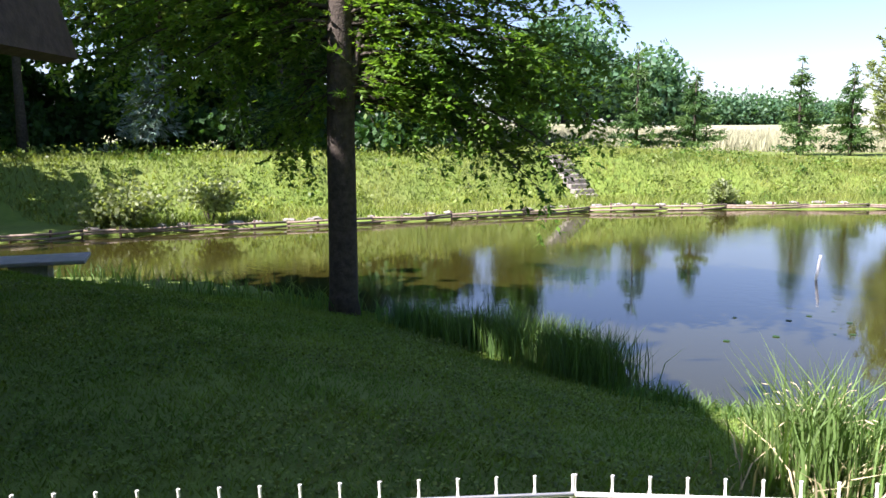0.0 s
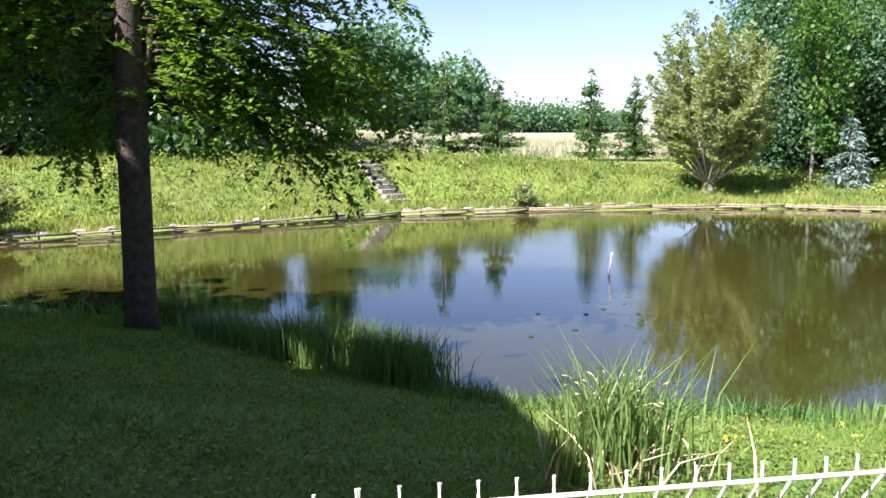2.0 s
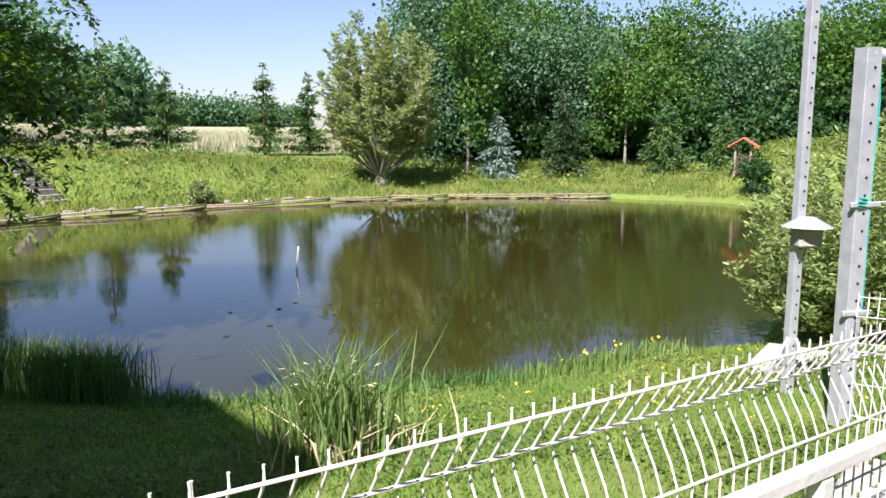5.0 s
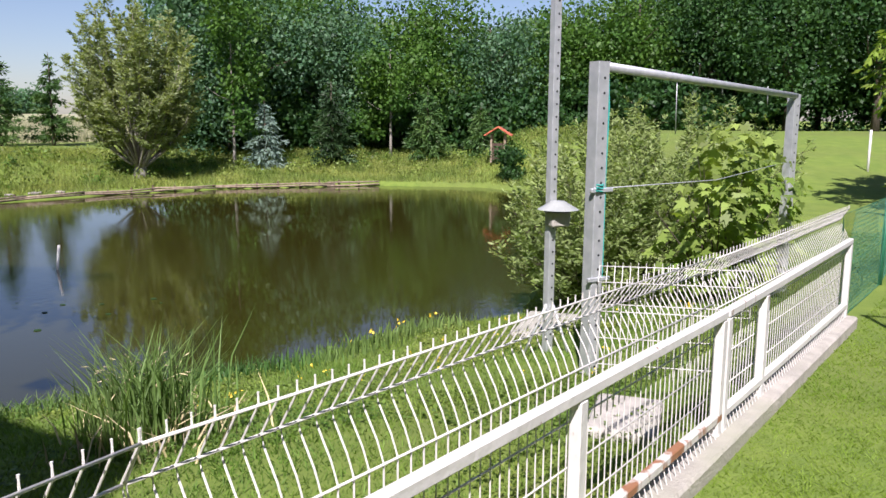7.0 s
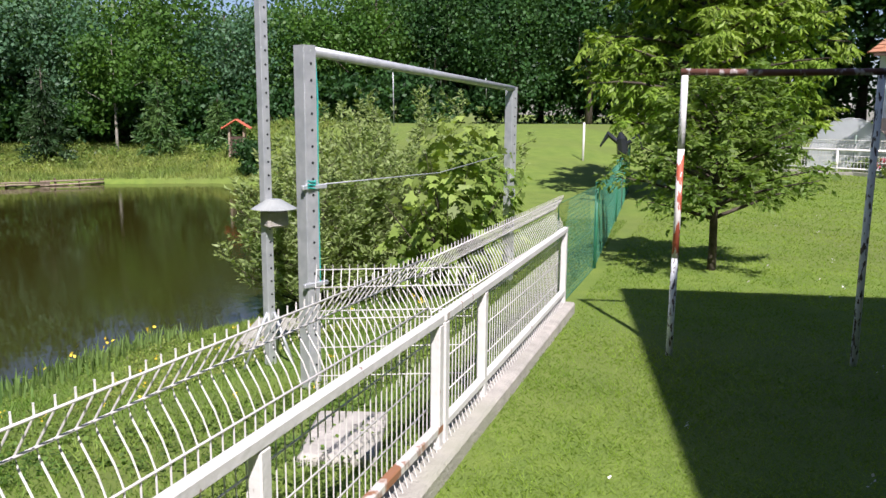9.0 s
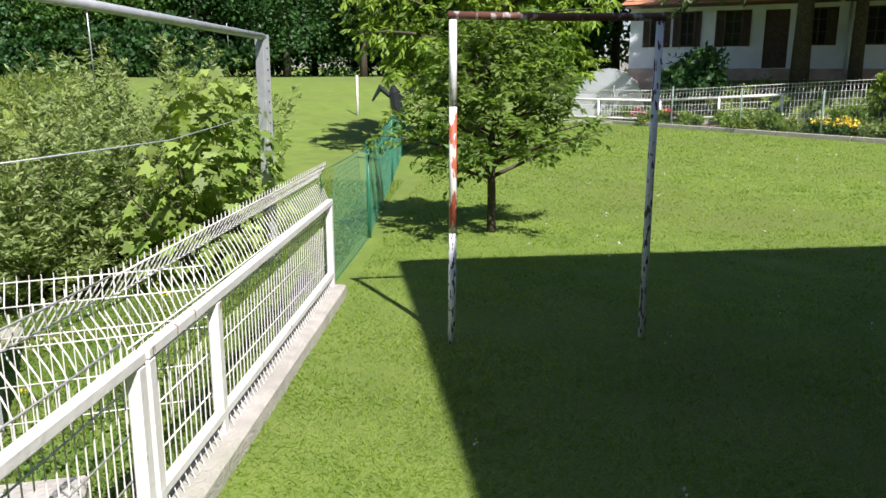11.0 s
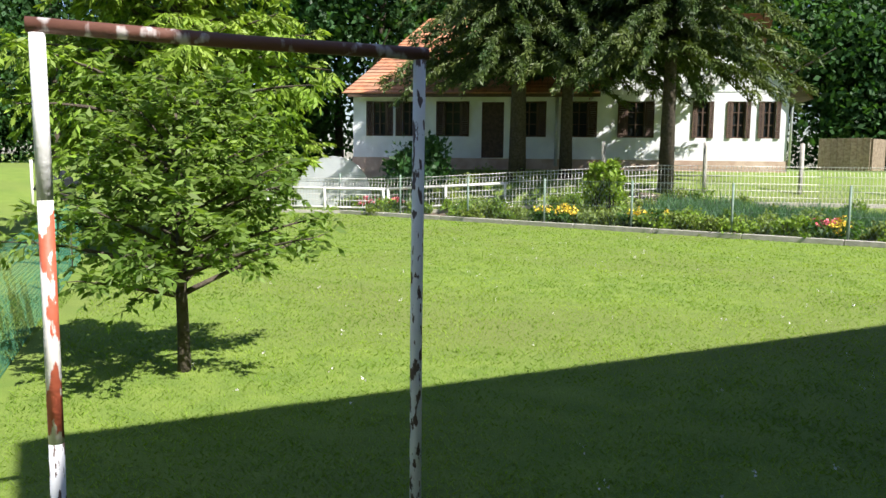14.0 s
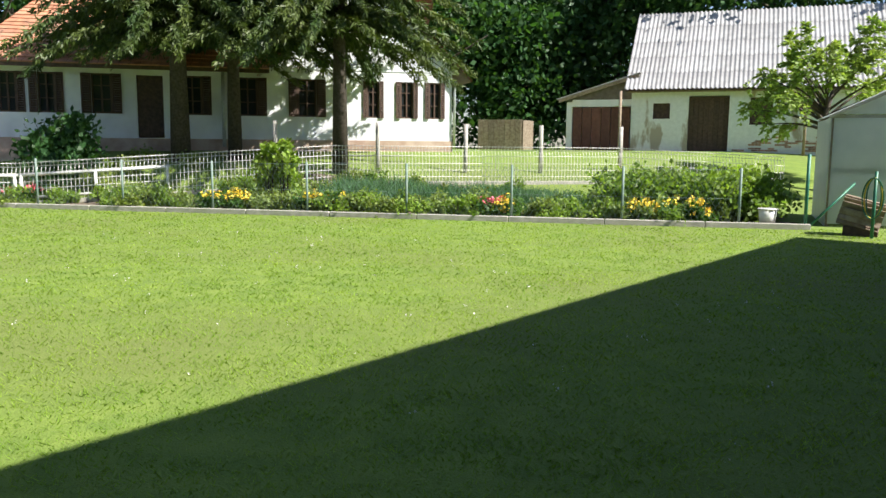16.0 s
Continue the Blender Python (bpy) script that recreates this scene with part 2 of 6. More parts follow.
def tube(bm, points, radius, sides=8, radii=None):
    """A round bar along points."""
    rings = []
    pts = [Vector(p) for p in points]
    for i, p in enumerate(pts):
        d = (pts[min(i + 1, len(pts) - 1)] - pts[max(i - 1, 0)]).normalized()
        a = d.cross(Vector((0, 0, 1)) if abs(d.z) < 0.95 else Vector((1, 0, 0))).normalized()
        b = d.cross(a)
        r = radii[i] if radii else radius
        rings.append([bm.verts.new(p + (a * math.cos(k * 2 * math.pi / sides) + b * math.sin(k * 2 * math.pi / sides)) * r) for k in range(sides)])
    for q, w in zip(rings, rings[1:]):
        for k in range(sides):
            bm.faces.new((q[k], q[(k + 1) % sides], w[(k + 1) % sides], w[k]))
    bm.faces.new(rings[0][::-1])
    bm.faces.new(rings[-1])


def simple(name, build, material, parent=None, label=""):
    bm = bmesh.new()
    build(bm)
    return as_object(name, bm, material, parent, label)


# ---- the lie of the land ----
WATER_Z = -1.0
SHORE = np.array([(-3.4, 14.1), (-0.9, 12.1), (0.15, 11.2), (2.5, 8.6), (3.3, 7.8), (4.3, 7.5), (5.9, 6.95), (7.2, 7.0), (9.3, 6.2), (11.0, 6.9), (13.0, 8.4),
                  (18, 11.5), (23, 14), (27, 17), (27.3, 19.5), (25.3, 23.3), (19.7, 27.1), (14.7, 28.0), (9.8, 27.9), (5.0, 27.2), (0.4, 25.0), (-4.3, 22.9),
                  (-9.2, 20.9), (-12, 19.0), (-20, 17), (-20, 14.5), (-9, 15.2)])


def shore_distance(x, y):
    """Metres from the pond's edge, negative over the water."""
    x, y = np.asarray(x, float), np.asarray(y, float)
    best, inside = np.full(x.shape, 1e9), np.zeros(x.shape, bool)
    for (ax, ay), (bx, by) in zip(SHORE, np.roll(SHORE, -1, 0)):
        dx, dy = bx - ax, by - ay
        k = np.clip(((x - ax) * dx + (y - ay) * dy) / (dx * dx + dy * dy), 0, 1)
        best = np.minimum(best, np.hypot(x - ax - k * dx, y - ay - k * dy))
        if by != ay:
            inside ^= ((ay > y) != (by > y)) & (x < (bx - ax) * (y - ay) / (by - ay) + ax)
    return np.where(inside, -best, best)


def sstep(v, a, b):
    k = np.clip((v - a) / (b - a), 0, 1)
    return k * k * (3 - 2 * k)


def land(x, y):
    x, y = np.asarray(x, float), np.asarray(y, float)
    d = shore_distance(x, y)
    near = np.minimum(-0.93 + 0.235 * d, 0.0) - 0.04 * np.exp(-((np.minimum(-0.93 + 0.235 * d, 0.3)) / 0.2) ** 2)
    east_hill = 1.35 * sstep(x, 12, 32) * sstep(y, -1.0, 7.0)
    yard = sstep((x - 4.9) * 0.906 - (y + 0.3) * 0.423, 18.0, 28.5)
    near = near + east_hill * sstep(d, 0.5, 6) + 1.5 * yard * (1 - sstep(y, -8, 0)) * sstep(0.63 * (x - 28.5) - 0.777 * (y + 3.25), 0.2, 4.2)
    north = -0.87 + 0.02 * np.minimum(d, 2.6) + 1.66 * sstep(d, 2.5, 5.6) + 0.035 * np.clip(d - 14, 0, 90)
    gentle = -0.87 + 0.1 * np.clip(d, 0, 12) + 0.035 * np.clip(d - 12, 0, 60)
    far = north + (gentle - north) * sstep(x, 4, 23)
    w = sstep(y - 0.28 * np.clip(x, -30, 60) - 0.0 * x, 11.0, 14.0)
    z = near + (far - near) * w
    bed = -1.0 + np.clip(d, -4, 0) * 0.35
    return np.where(d < 0, bed - 0.05, np.maximum(z, -0.98 + 0.05 * np.minimum(d, 1)))


def land_z(x, y):
    return float(land(np.array([x]), np.array([y]))[0])


def terrain():
    xs = np.concatenate([[-3000, -600, -250, -120], np.arange(-70, -14, 3.5), np.arange(-14, 30, 0.4), np.arange(30, 70, 2.5), [90, 140, 280, 700, 3000]])
    ys = np.concatenate([[-3000, -600, -250, -120], np.arange(-70, -24, 3.5), np.arange(-24, 37, 0.4), np.arange(37, 110, 2.5), [140, 280, 700, 3000]])
    gx, gy = np.meshgrid(xs, ys)
    gz = land(np.clip(gx, -70, 90), np.clip(gy, -60, 130))
    rng = np.random.default_rng(3)
    gz = gz + rng.normal(0, 0.004, gz.shape)
    n, m = len(xs), len(ys)
    idx = np.arange(n * m).reshape(m, n)
    f = np.stack([idx[:-1, :-1], idx[:-1, 1:], idx[1:, 1:], idx[1:, :-1]], -1).reshape(-1, 4)
    ob = np_mesh("ground", np.stack([gx.ravel(), gy.ravel(), gz.ravel()], 1), f, M_GROUND)
    ob.data.materials.append(M_MEADOW)
    cx = gx[:-1, :-1].ravel() + 0.2
    cy = gy[:-1, :-1].ravel() + 0.2
    dry = (cy > 43 + 0.1 * np.sin(cx)) & (cx > -40) & (cx < 60)
    ob.data.polygons.foreach_set("material_index", dry.astype(np.int32))
    smooth(ob)
    tagged(ob, "rolling green turf ground sloping to the pond", "ground", kind="structure")


terrain()
wbm_ = bmesh.new()
bmesh.ops.create_grid(wbm_, x_segments=2, y_segments=2, size=28)
bmesh.ops.translate(wbm_, vec=(4, 18, WATER_Z), verts=wbm_.verts)
tagged(as_object("water", wbm_, M_WATER), "still olive-brown pond water with faint ripples", "water", kind="structure")


# ---- grass ----
def blades(name, x, y, z, h, w, lean, material, rng, seg=1):
    """Blades of grass: a narrow leaning triangle each, or a bent strip for seg 2."""
    n = len(x)
    a = rng.uniform(0, 2 * np.pi, n)
    dx, dy = np.cos(a) * w / 2, np.sin(a) * w / 2
    b = rng.uniform(0, 2 * np.pi, n)
    lx, ly = np.cos(b) * lean * h, np.sin(b) * lean * h
    base = np.stack([x, y, z], 1)
    side = np.stack([dx, dy, np.zeros(n)], 1)
    if seg == 1:
        tip = base + np.stack([lx, ly, h], 1)
        v = np.stack([base - side, base + side, tip], 1).reshape(-1, 3)
        f = np.arange(n * 3).reshape(n, 3)
    else:
        mid = base + np.stack([lx * 0.3, ly * 0.3, h * 0.6], 1)
        tip = base + np.stack([lx, ly, h * 0.97], 1)
        v = np.stack([base - side, base + side, mid + side * 0.8, mid - side * 0.8, tip], 1).reshape(-1, 3)
        k = np.arange(n)[:, None] * 5
        f = np.concatenate([k + np.array([0, 1, 2]), k + np.array([0, 2, 3]), k + np.array([3, 2, 4])], 1).reshape(-1, 3)
    return np_mesh(name, v, f, material)


def lawn():
    rng = np.random.default_rng(11)
    # mown lawn: dense beside the walk, thinning outward
    x = rng.uniform(-1.5, 30, 2600000)
    y = rng.uniform(-19, 1.72, x.size)
    far = np.minimum.reduce([np.hypot(x - 1, y - 0.6), np.hypot(x - 3, y - 0.4), np.hypot(x - 5, y + 0.3)])
    keep = rng.random(x.size) < np.clip(2.1 / (far + 0.6) ** 1.25, 0, 1)
    keep &= (x - 29.8) * 0.6 - (y + 3.6) * 0.8 < -0.1 + 1.1 * 0
    keep &= (x - 3.9) * 0.98 - (y + 1.3) * -0.19 > -8
    x, y, far = x[keep], y[keep], far[keep]
    h = rng.uniform(0.016, 0.034, x.size) * (1 + 0.01 * far)
    ob = blades("lawn_grass", x, y, land(x, y) - 0.005, h, 0.006 + 0.0014 * far, rng.uniform(0.7, 1.9, x.size), M_LAWN, rng)
    tagged(ob, "short mown bright green lawn grass", "grass", kind="stuff")
    # rough grass on the slope to the pond
    x = rng.uniform(-9, 14, 420000)
    y = 1.95 + 11 * rng.random(x.size) ** 1.2
    d = shore_distance(x, y)
    keep = (d > 0.05) & (y < 13.5)
    x, y = x[keep], y[keep]
    h = rng.uniform(0.02, 0.05, x.size) * (1 + 1.2 * rng.random(x.size) ** 8)
    ob = blades("slope_grass", x, y, land(x, y) - 0.01, h, 0.008 + 0.0012 * y, rng.uniform(0.3, 1.2, x.size), M_SLOPE, rng)
    tagged(ob, "rough green grass and clover on the slope", "grass", kind="stuff")
    # clover and plantain between the blades
    cx, cy = rng.uniform(-5, 11, 26000), 2.0 + 7.5 * rng.random(26000) ** 1.3
    ck = (shore_distance(cx, cy) > 0.1) & (np.sin(cx * 2.1 + 1.3 * np.sin(cy * 1.7)) + np.cos(cy * 2.7) > -0.4)
    cx, cy = cx[ck], cy[ck]
    v, f = leaf_cloud(np.stack([cx, cy, land(cx, cy) + rng.uniform(0.015, 0.05, cx.size)], 1), 0.018, 4, 0.024, rng, -0.1, 1.1, 0.75)
    tagged(np_mesh("slope_clover", v, f, M_HERB), "clover and plantain leaves in the slope turf", "weeds", kind="stuff")
    # far bank
    x = rng.uniform(-22, 34, 260000)
    y = rng.uniform(17, 42, x.size)
    d = shore_distance(x, y)
    keep = (d > 0.3) & (d < 11) & (y + 0.4 * x > 18)
    x, y = x[keep], y[keep]
    h = rng.uniform(0.08, 0.3, x.size)
    ob = blades("bank_grass", x, y, land(x, y) - 0.02, h, 0.035, rng.uniform(0.2, 0.9, x.size), M_GRASS, rng)
    tagged(ob, "tall weedy grass on the far pond bank", "grass", kind="stuff")
    # taller herbs scattered over the bank
    hx = rng.uniform(-22, 34, 5200)
    hy = rng.uniform(17, 40, hx.size)
    hd = shore_distance(hx, hy)
    hk = (hd > 1.6) & (hd < 9) & (hy + 0.4 * hx > 18) & (rng.random(hx.size) < 0.35 + 0.65 * (np.sin(hx * 1.3) * np.cos(hy * 0.9) > 0))
    hx, hy = hx[hk], hy[hk]
    v, f = leaf_cloud(np.stack([hx, hy, land(hx, hy) + rng.uniform(0.08, 0.3, hx.size)], 1), 0.13, 14, 0.085, rng, -0.2)
    tagged(np_mesh("bank_herbs", v, f, M_HERB), "leafy herbs and nettles on the far bank", "weeds", kind="stuff")
    x = rng.uniform(-5, 45, 60000)
    y = rng.uniform(43.5, 62, x.size)
    ob = blades("meadow_grass", x, y, land(x, y) - 0.02, rng.uniform(0.4, 1.0, x.size), 0.06, rng.uniform(0.1, 0.5, x.size), M_HAY, rng)
    tagged(ob, "pale ripe hay meadow grass", "grass", kind="stuff")



# ---- trees ----
def leaf_cloud(centres, spread, per, size, rng, droop=0.0, long=1.5, flat=0.0):
    """Folded diamond leaves strewn round the given centres."""
    n = len(centres) * per
    c = np.repeat(np.asarray(centres), per, 0) + rng.normal(0, 1, (n, 3)) * spread
    d = rng.normal(0, 1, (n, 3))
    d[:, 2] = d[:, 2] * (1 - flat) - droop
    d /= np.linalg.norm(d, axis=1)[:, None]
    e = rng.normal(0, 1, (n, 3))
    e[:, 2] *= 1 - flat
    e -= d * (e * d).sum(1)[:, None]
    e /= np.linalg.norm(e, axis=1)[:, None]
    s = size * rng.uniform(0.6, 1.3, n)[:, None]
    v = np.stack([c, c + d * s * long * 0.5 + e * s * 0.5, c + d * s * long, c + d * s * long * 0.5 - e * s * 0.5], 1).reshape(-1, 3)
    return v, np.arange(n * 4).reshape(n, 4)


def crown_points(n, cx, cy, cz, rx, ry, rz, rng, lumps=7, hollow=0.45):
    """Clump centres in an uneven crown built of overlapping lumps."""
    a = rng.uniform(0, 2 * np.pi, lumps)
    q = rng.uniform(0.25, 0.62, lumps)
    zz = rng.uniform(-0.65, 0.7, lumps)
    lump = np.stack([np.cos(a) * q, np.sin(a) * q, zz], 1)
    lump[0] = (0, 0, 0.15)
    rad = rng.uniform(0.36, 0.58, lumps)
    k = rng.integers(0, lumps, n)
    d = rng.normal(0, 1, (n, 3))
    d /= np.linalg.norm(d, axis=1)[:, None]
    p = lump[k] + d * (rad[k] * (hollow + (1 - hollow) * rng.random(n) ** 0.5))[:, None]
    return p * np.array([rx, ry, rz]) + np.array([cx, cy, cz])


def limbs(bm, base, height, r, rng, n=7, crown_from=0.35, reach=1.5, lean=(0, 0), up=0.5):
    top = Vector((lean[0], lean[1], height))
    pts = [Vector((0, 0, -0.15))]
    for i in range(1, 8):
        k = i / 7
        pts.append(top * k + Vector((rng.normal(0, 0.02), rng.normal(0, 0.02), 0)) * height * 0.15)
    rad = [r * (1.25 if i == 0 else 1 - 0.8 * i / 7) for i in range(8)]
    tube(bm, [p + Vector(base) for p in pts], 1, 9, rad)
    for i in range(n):
        k = crown_from + (0.92 - crown_from) * (i + rng.random() * 0.5) / n
        a = i * 2.4 + rng.uniform(0, 0.8)
        s = top * k + Vector(base)
        length = reach * (1.15 - 0.6 * k) * rng.uniform(0.8, 1.2)
        m1 = s + Vector((math.cos(a) * length * 0.5, math.sin(a) * length * 0.5, up * length * 0.4))
        e1 = s + Vector((math.cos(a + 0.2) * length, math.sin(a + 0.2) * length, up * length * 0.85))
        rr = r * (1 - 0.8 * k) * 0.55
        tube(bm, [s, m1, e1], 1, 6, [rr, rr * 0.6, rr * 0.15])


def leafy_tree(name, x, y, h, rad, label, leaf=M_LEAF, bark=M_BARK, trunk=0.12, clumps=260, per=26, size=0.16, seed=1, clear=0.3, squash=1.0, spread=None, droop=0.3, lumps=8, lean=(0, 0), z=None, cat="tree", nlimb=7, group="", hollow=0.45, offset=(0, 0)):
    rng = np.random.default_rng(seed)
    z = land_z(x, y) if z is None else z
    root = empty(name, pose(x, y, z))
    bm = bmesh.new()
    limbs(bm, (0, 0, 0), h * 0.92, trunk, rng, n=nlimb, crown_from=max(0.12, clear), reach=rad, lean=lean)
    smooth(part("trunk", bm, bark, root))
    cz = h * (clear + (1 - clear) / 2)
    pts = crown_points(clumps, offset[0] + lean[0] * 0.6, offset[1] + lean[1] * 0.6, cz, rad * 1.35, rad * 1.35 * squash, h * (1 - clear) / 2 * 1.15, rng, lumps, hollow)
    v, f = leaf_cloud(pts, spread or rad * 0.13, per, size, rng, droop)
    np_mesh("crown", v, f, leaf, root)
    return tagged(root, label, cat, group)


def twig_leaves(start, way, length, per, size, rng, droop=0.3, long=1.8, flat=0.5, hang=0.2):
    """Leaves set in pairs along twigs that start at the given places."""
    n = len(start) * per
    p, d, l = np.repeat(start, per, 0), np.repeat(way, per, 0), np.repeat(length, per)
    t = rng.uniform(0.08, 1.0, n)
    p = p + d * (l * t)[:, None]
    p[:, 2] -= droop * l * t * t
    side = np.stack([-d[:, 1], d[:, 0], np.zeros(n)], 1)
    side /= np.linalg.norm(side, axis=1)[:, None] + 1e-6
    q = d * 0.55 + side * rng.choice([-1.0, 1.0], n)[:, None] * rng.uniform(0.5, 1.1, (n, 1)) + rng.normal(0, 0.3, (n, 3))
    q[:, 2] -= hang
    q /= np.linalg.norm(q, axis=1)[:, None]
    e = np.cross(q, np.array([0, 0, 1.0]) + rng.normal(0, 1 - flat, (n, 3)))
    e /= np.linalg.norm(e, axis=1)[:, None] + 1e-6
    s = size * rng.uniform(0.65, 1.3, n)[:, None]
    v = np.stack([p, p + q * s * long * 0.45 + e * s * 0.5, p + q * s * long, p + q * s * long * 0.45 - e * s * 0.5], 1).reshape(-1, 3)
    return v, np.arange(n * 4).reshape(n, 4)


def branched_tree(name, x, y, label, stem, radii, boughs, leaf, bark=M_BARK, twigs=22, twig=0.6, per=14, size=0.05, long=1.8, droop=0.3, flat=0.5, hang=0.2, seed=1, inner=0.15, z=None, cat="tree", rise=0.0):
    """A trunk, curved boughs, twigs along each bough and leaves along each twig. A bough is (start, end, lift, radius)."""
    rng = np.random.default_rng(seed)
    z = land_z(x, y) if z is None else z
    root = empty(name, pose(x, y, z))
    bm = bmesh.new()
    tube(bm, stem, 1, 12, radii)
    st, wy, ln = [], [], []
    for p0, p1, lift, r in boughs:
        p0, p1 = np.array(p0, float), np.array(p1, float)
        pm = (p0 + p1) / 2 + np.array([0, 0, lift]) + rng.normal(0, 0.03, 3) * np.linalg.norm(p1 - p0)
        at = lambda t: (1 - t) ** 2 * p0 + 2 * t * (1 - t) * pm + t * t * p1
        tube(bm, [tuple(at(t)) for t in (0, 0.2, 0.4, 0.6, 0.8, 1.0)], 1, 5, [r, r * 0.85, r * 0.66, r * 0.48, r * 0.3, r * 0.1])
        for i in range(twigs):
            t = inner + (1 - inner) * (i + rng.random()) / twigs
            tan = 2 * (1 - t) * (pm - p0) + 2 * t * (p1 - pm)
            tan /= np.linalg.norm(tan)
            a = rng.normal(0, 1, 3) * np.array([1, 1, 1 - flat])
            a -= tan * (a @ tan)
            a /= np.linalg.norm(a) + 1e-6
            w = tan * rng.uniform(0.4, 0.9) + a * rng.uniform(0.5, 1.0) + np.array([0, 0, rise])
            st.append(at(t))
            wy.append(w / np.linalg.norm(w))
            ln.append(twig * (1.15 - 0.55 * t) * rng.uniform(0.55, 1.2))
    st, wy, ln = np.array(st), np.array(wy), np.array(ln)
    end = st + wy * ln[:, None] * 0.8
    end[:, 2] -= droop * ln * 0.64
    b = np.array([0, 0, 1.0]) * (0.004 + 0.004 * ln[:, None])
    smooth(part("trunk", bm, bark, root))
    np_mesh("twig", np.stack([st - b, st + b, end], 1).reshape(-1, 3), np.arange(len(st) * 3).reshape(-1, 3), bark, root)["kind"] = "stuff"
    v, f = twig_leaves(st, wy, ln, per, size, rng, droop, long, flat, hang)
    np_mesh("crown", v, f, leaf, root)
    return tagged(root, label, cat)


def whorl(n, z0, z1, e0, e1, reach, seed, lift=0.15, r=0.03, x0=0.0, y0=0.0, squash=1.0):
    """Boughs all round a stem: starts between z0 and z1, ends between e0 and e1; reach(k) is the radius at share k of the height."""
    rng = np.random.default_rng(seed)
    out = []
    for i in range(n):
        k = (i + rng.random() * 0.7) / n
        a = i * 2.4 + rng.uniform(-0.4, 0.4)
        d = reach(k) * rng.uniform(0.72, 1.12)
        out.append(((x0, y0, z0 + (z1 - z0) * k), (x0 + math.cos(a) * d, y0 + math.sin(a) * d * squash, e0 + (e1 - e0) * k + rng.normal(0, 0.05 * (e1 - e0))), lift * d, r * (1.1 - 0.7 * k)))
    return out


def fir(name, x, y, h, rad, label, needle=M_NEEDLE_Y, seed=1, trunk=0.07, bare=0.05, tiers=None, droop=0.25, size=0.16, dense=1.0, z=None, group="", cat="tree", bark=M_BARK, hang=0.5, shape=0.85):
    """A conifer: whorls of boughs, each a spine hung with sprigs."""
    rng = np.random.default_rng(seed)
    z = land_z(x, y) if z is None else z
    root = empty(name, pose(x, y, z))
    bm = bmesh.new()
    tube(bm, [(0, 0, -0.1), (0, 0, h * 0.5), (0, 0, h)], 1, 8, [trunk * 1.2, trunk * 0.8, 0.01])
    c, d0, s0 = [], [], []
    tiers = tiers or int(h * 5)
    for i in range(tiers):
        k = (i + rng.random() * 0.6) / tiers
        zz = h * (bare + (1 - bare) * k)
        ln = rad * (1 - k) ** shape * rng.uniform(0.75, 1.15) + 0.06
        for j in range(7 if ln > 0.3 else 4):
            a = rng.uniform(0, 2 * np.pi)
            l = ln * rng.uniform(0.6, 1.15)
            d = np.array([math.cos(a), math.sin(a), 0])
            if j == 0 and l > 0.5:
                tube(bm, [(0, 0, zz), tuple(d * l * 0.5 + (0, 0, zz - droop * l * 0.15)), tuple(d * l + (0, 0, zz - droop * l * 0.85))], 1, 4, [0.02 * h / 4, 0.012 * h / 4, 0.004])
            m = max(5, int(l / size * 5.6 * dense))
            t = rng.random(m) ** 0.7
            p = d * (l * t)[:, None] + np.stack([np.zeros(m), np.zeros(m), zz - droop * l * t * t + 0.1 * l * t], 1)
            p += rng.normal(0, 0.3 * size, (m, 3))
            c.append(p)
            q = d + rng.normal(0, 0.75, (m, 3))
            q[:, 2] -= hang
            d0.append(q)
            s0.append(size * (1.15 - 0.5 * t))
    c, q, s = np.concatenate(c), np.concatenate(d0), np.concatenate(s0)[:, None]
    q /= np.linalg.norm(q, axis=1)[:, None]
    e = rng.normal(0, 1, c.shape)
    e -= q * (e * q).sum(1)[:, None]
    e /= np.linalg.norm(e, axis=1)[:, None]
    s = s * rng.uniform(0.7, 1.3, s.shape)
    v = np.stack([c, c + q * s * 0.6 + e * s * 0.2, c + q * s * 1.6, c + q * s * 0.6 - e * s * 0.2], 1).reshape(-1, 3)
    smooth(part("trunk", bm, bark, root))
    np_mesh("crown", v, np.arange(len(v)).reshape(-1, 4), needle, root)
    return tagged(root, label, cat, group)


def bush(name, x, y, h, rad, label, leaf=M_LEAF, seed=1, clumps=90, per=24, size=0.07, squash=1.0, droop=0.2, cat="bush", z=None, stems=6, group="", lumps=6):
    rng = np.random.default_rng(seed)
    z = land_z(x, y) if z is None else z
    root = empty(name, pose(x, y, z))
    bm = bmesh.new()
    for i in range(stems):
        a = i * 2.4
        tube(bm, [(0.05 * math.cos(a), 0.05 * math.sin(a), -0.1), (rad * 0.25 * math.cos(a), rad * 0.25 * squash * math.sin(a), h * 0.45), (rad * 0.6 * math.cos(a), rad * 0.6 * squash * math.sin(a), h * 0.8)], 1, 5, [0.02, 0.014, 0.004])
    part("stem_base", bm, M_BARK, root)
    pts = crown_points(clumps, 0, 0, h * 0.52, rad * 1.05, rad * 1.05 * squash, h * 0.5, rng, lumps, 0.35)
    pts[:, 2] = np.maximum(pts[:, 2], 0.04)
    v, f = leaf_cloud(pts, rad * 0.12, per, size, rng, droop)
    np_mesh("foliage", v, f, leaf, root)
    return tagged(root, label, cat, group)


def bar(name, length, size, material, parent, at, rx=0, ry=0, rz=0, bevel=0.004, label=""):
    """A square bar lying along its own x."""
    return simple(name, lambda bm: box(bm, (length, size[0], size[1]), at, rz, bevel, rx, ry), material, parent, label)


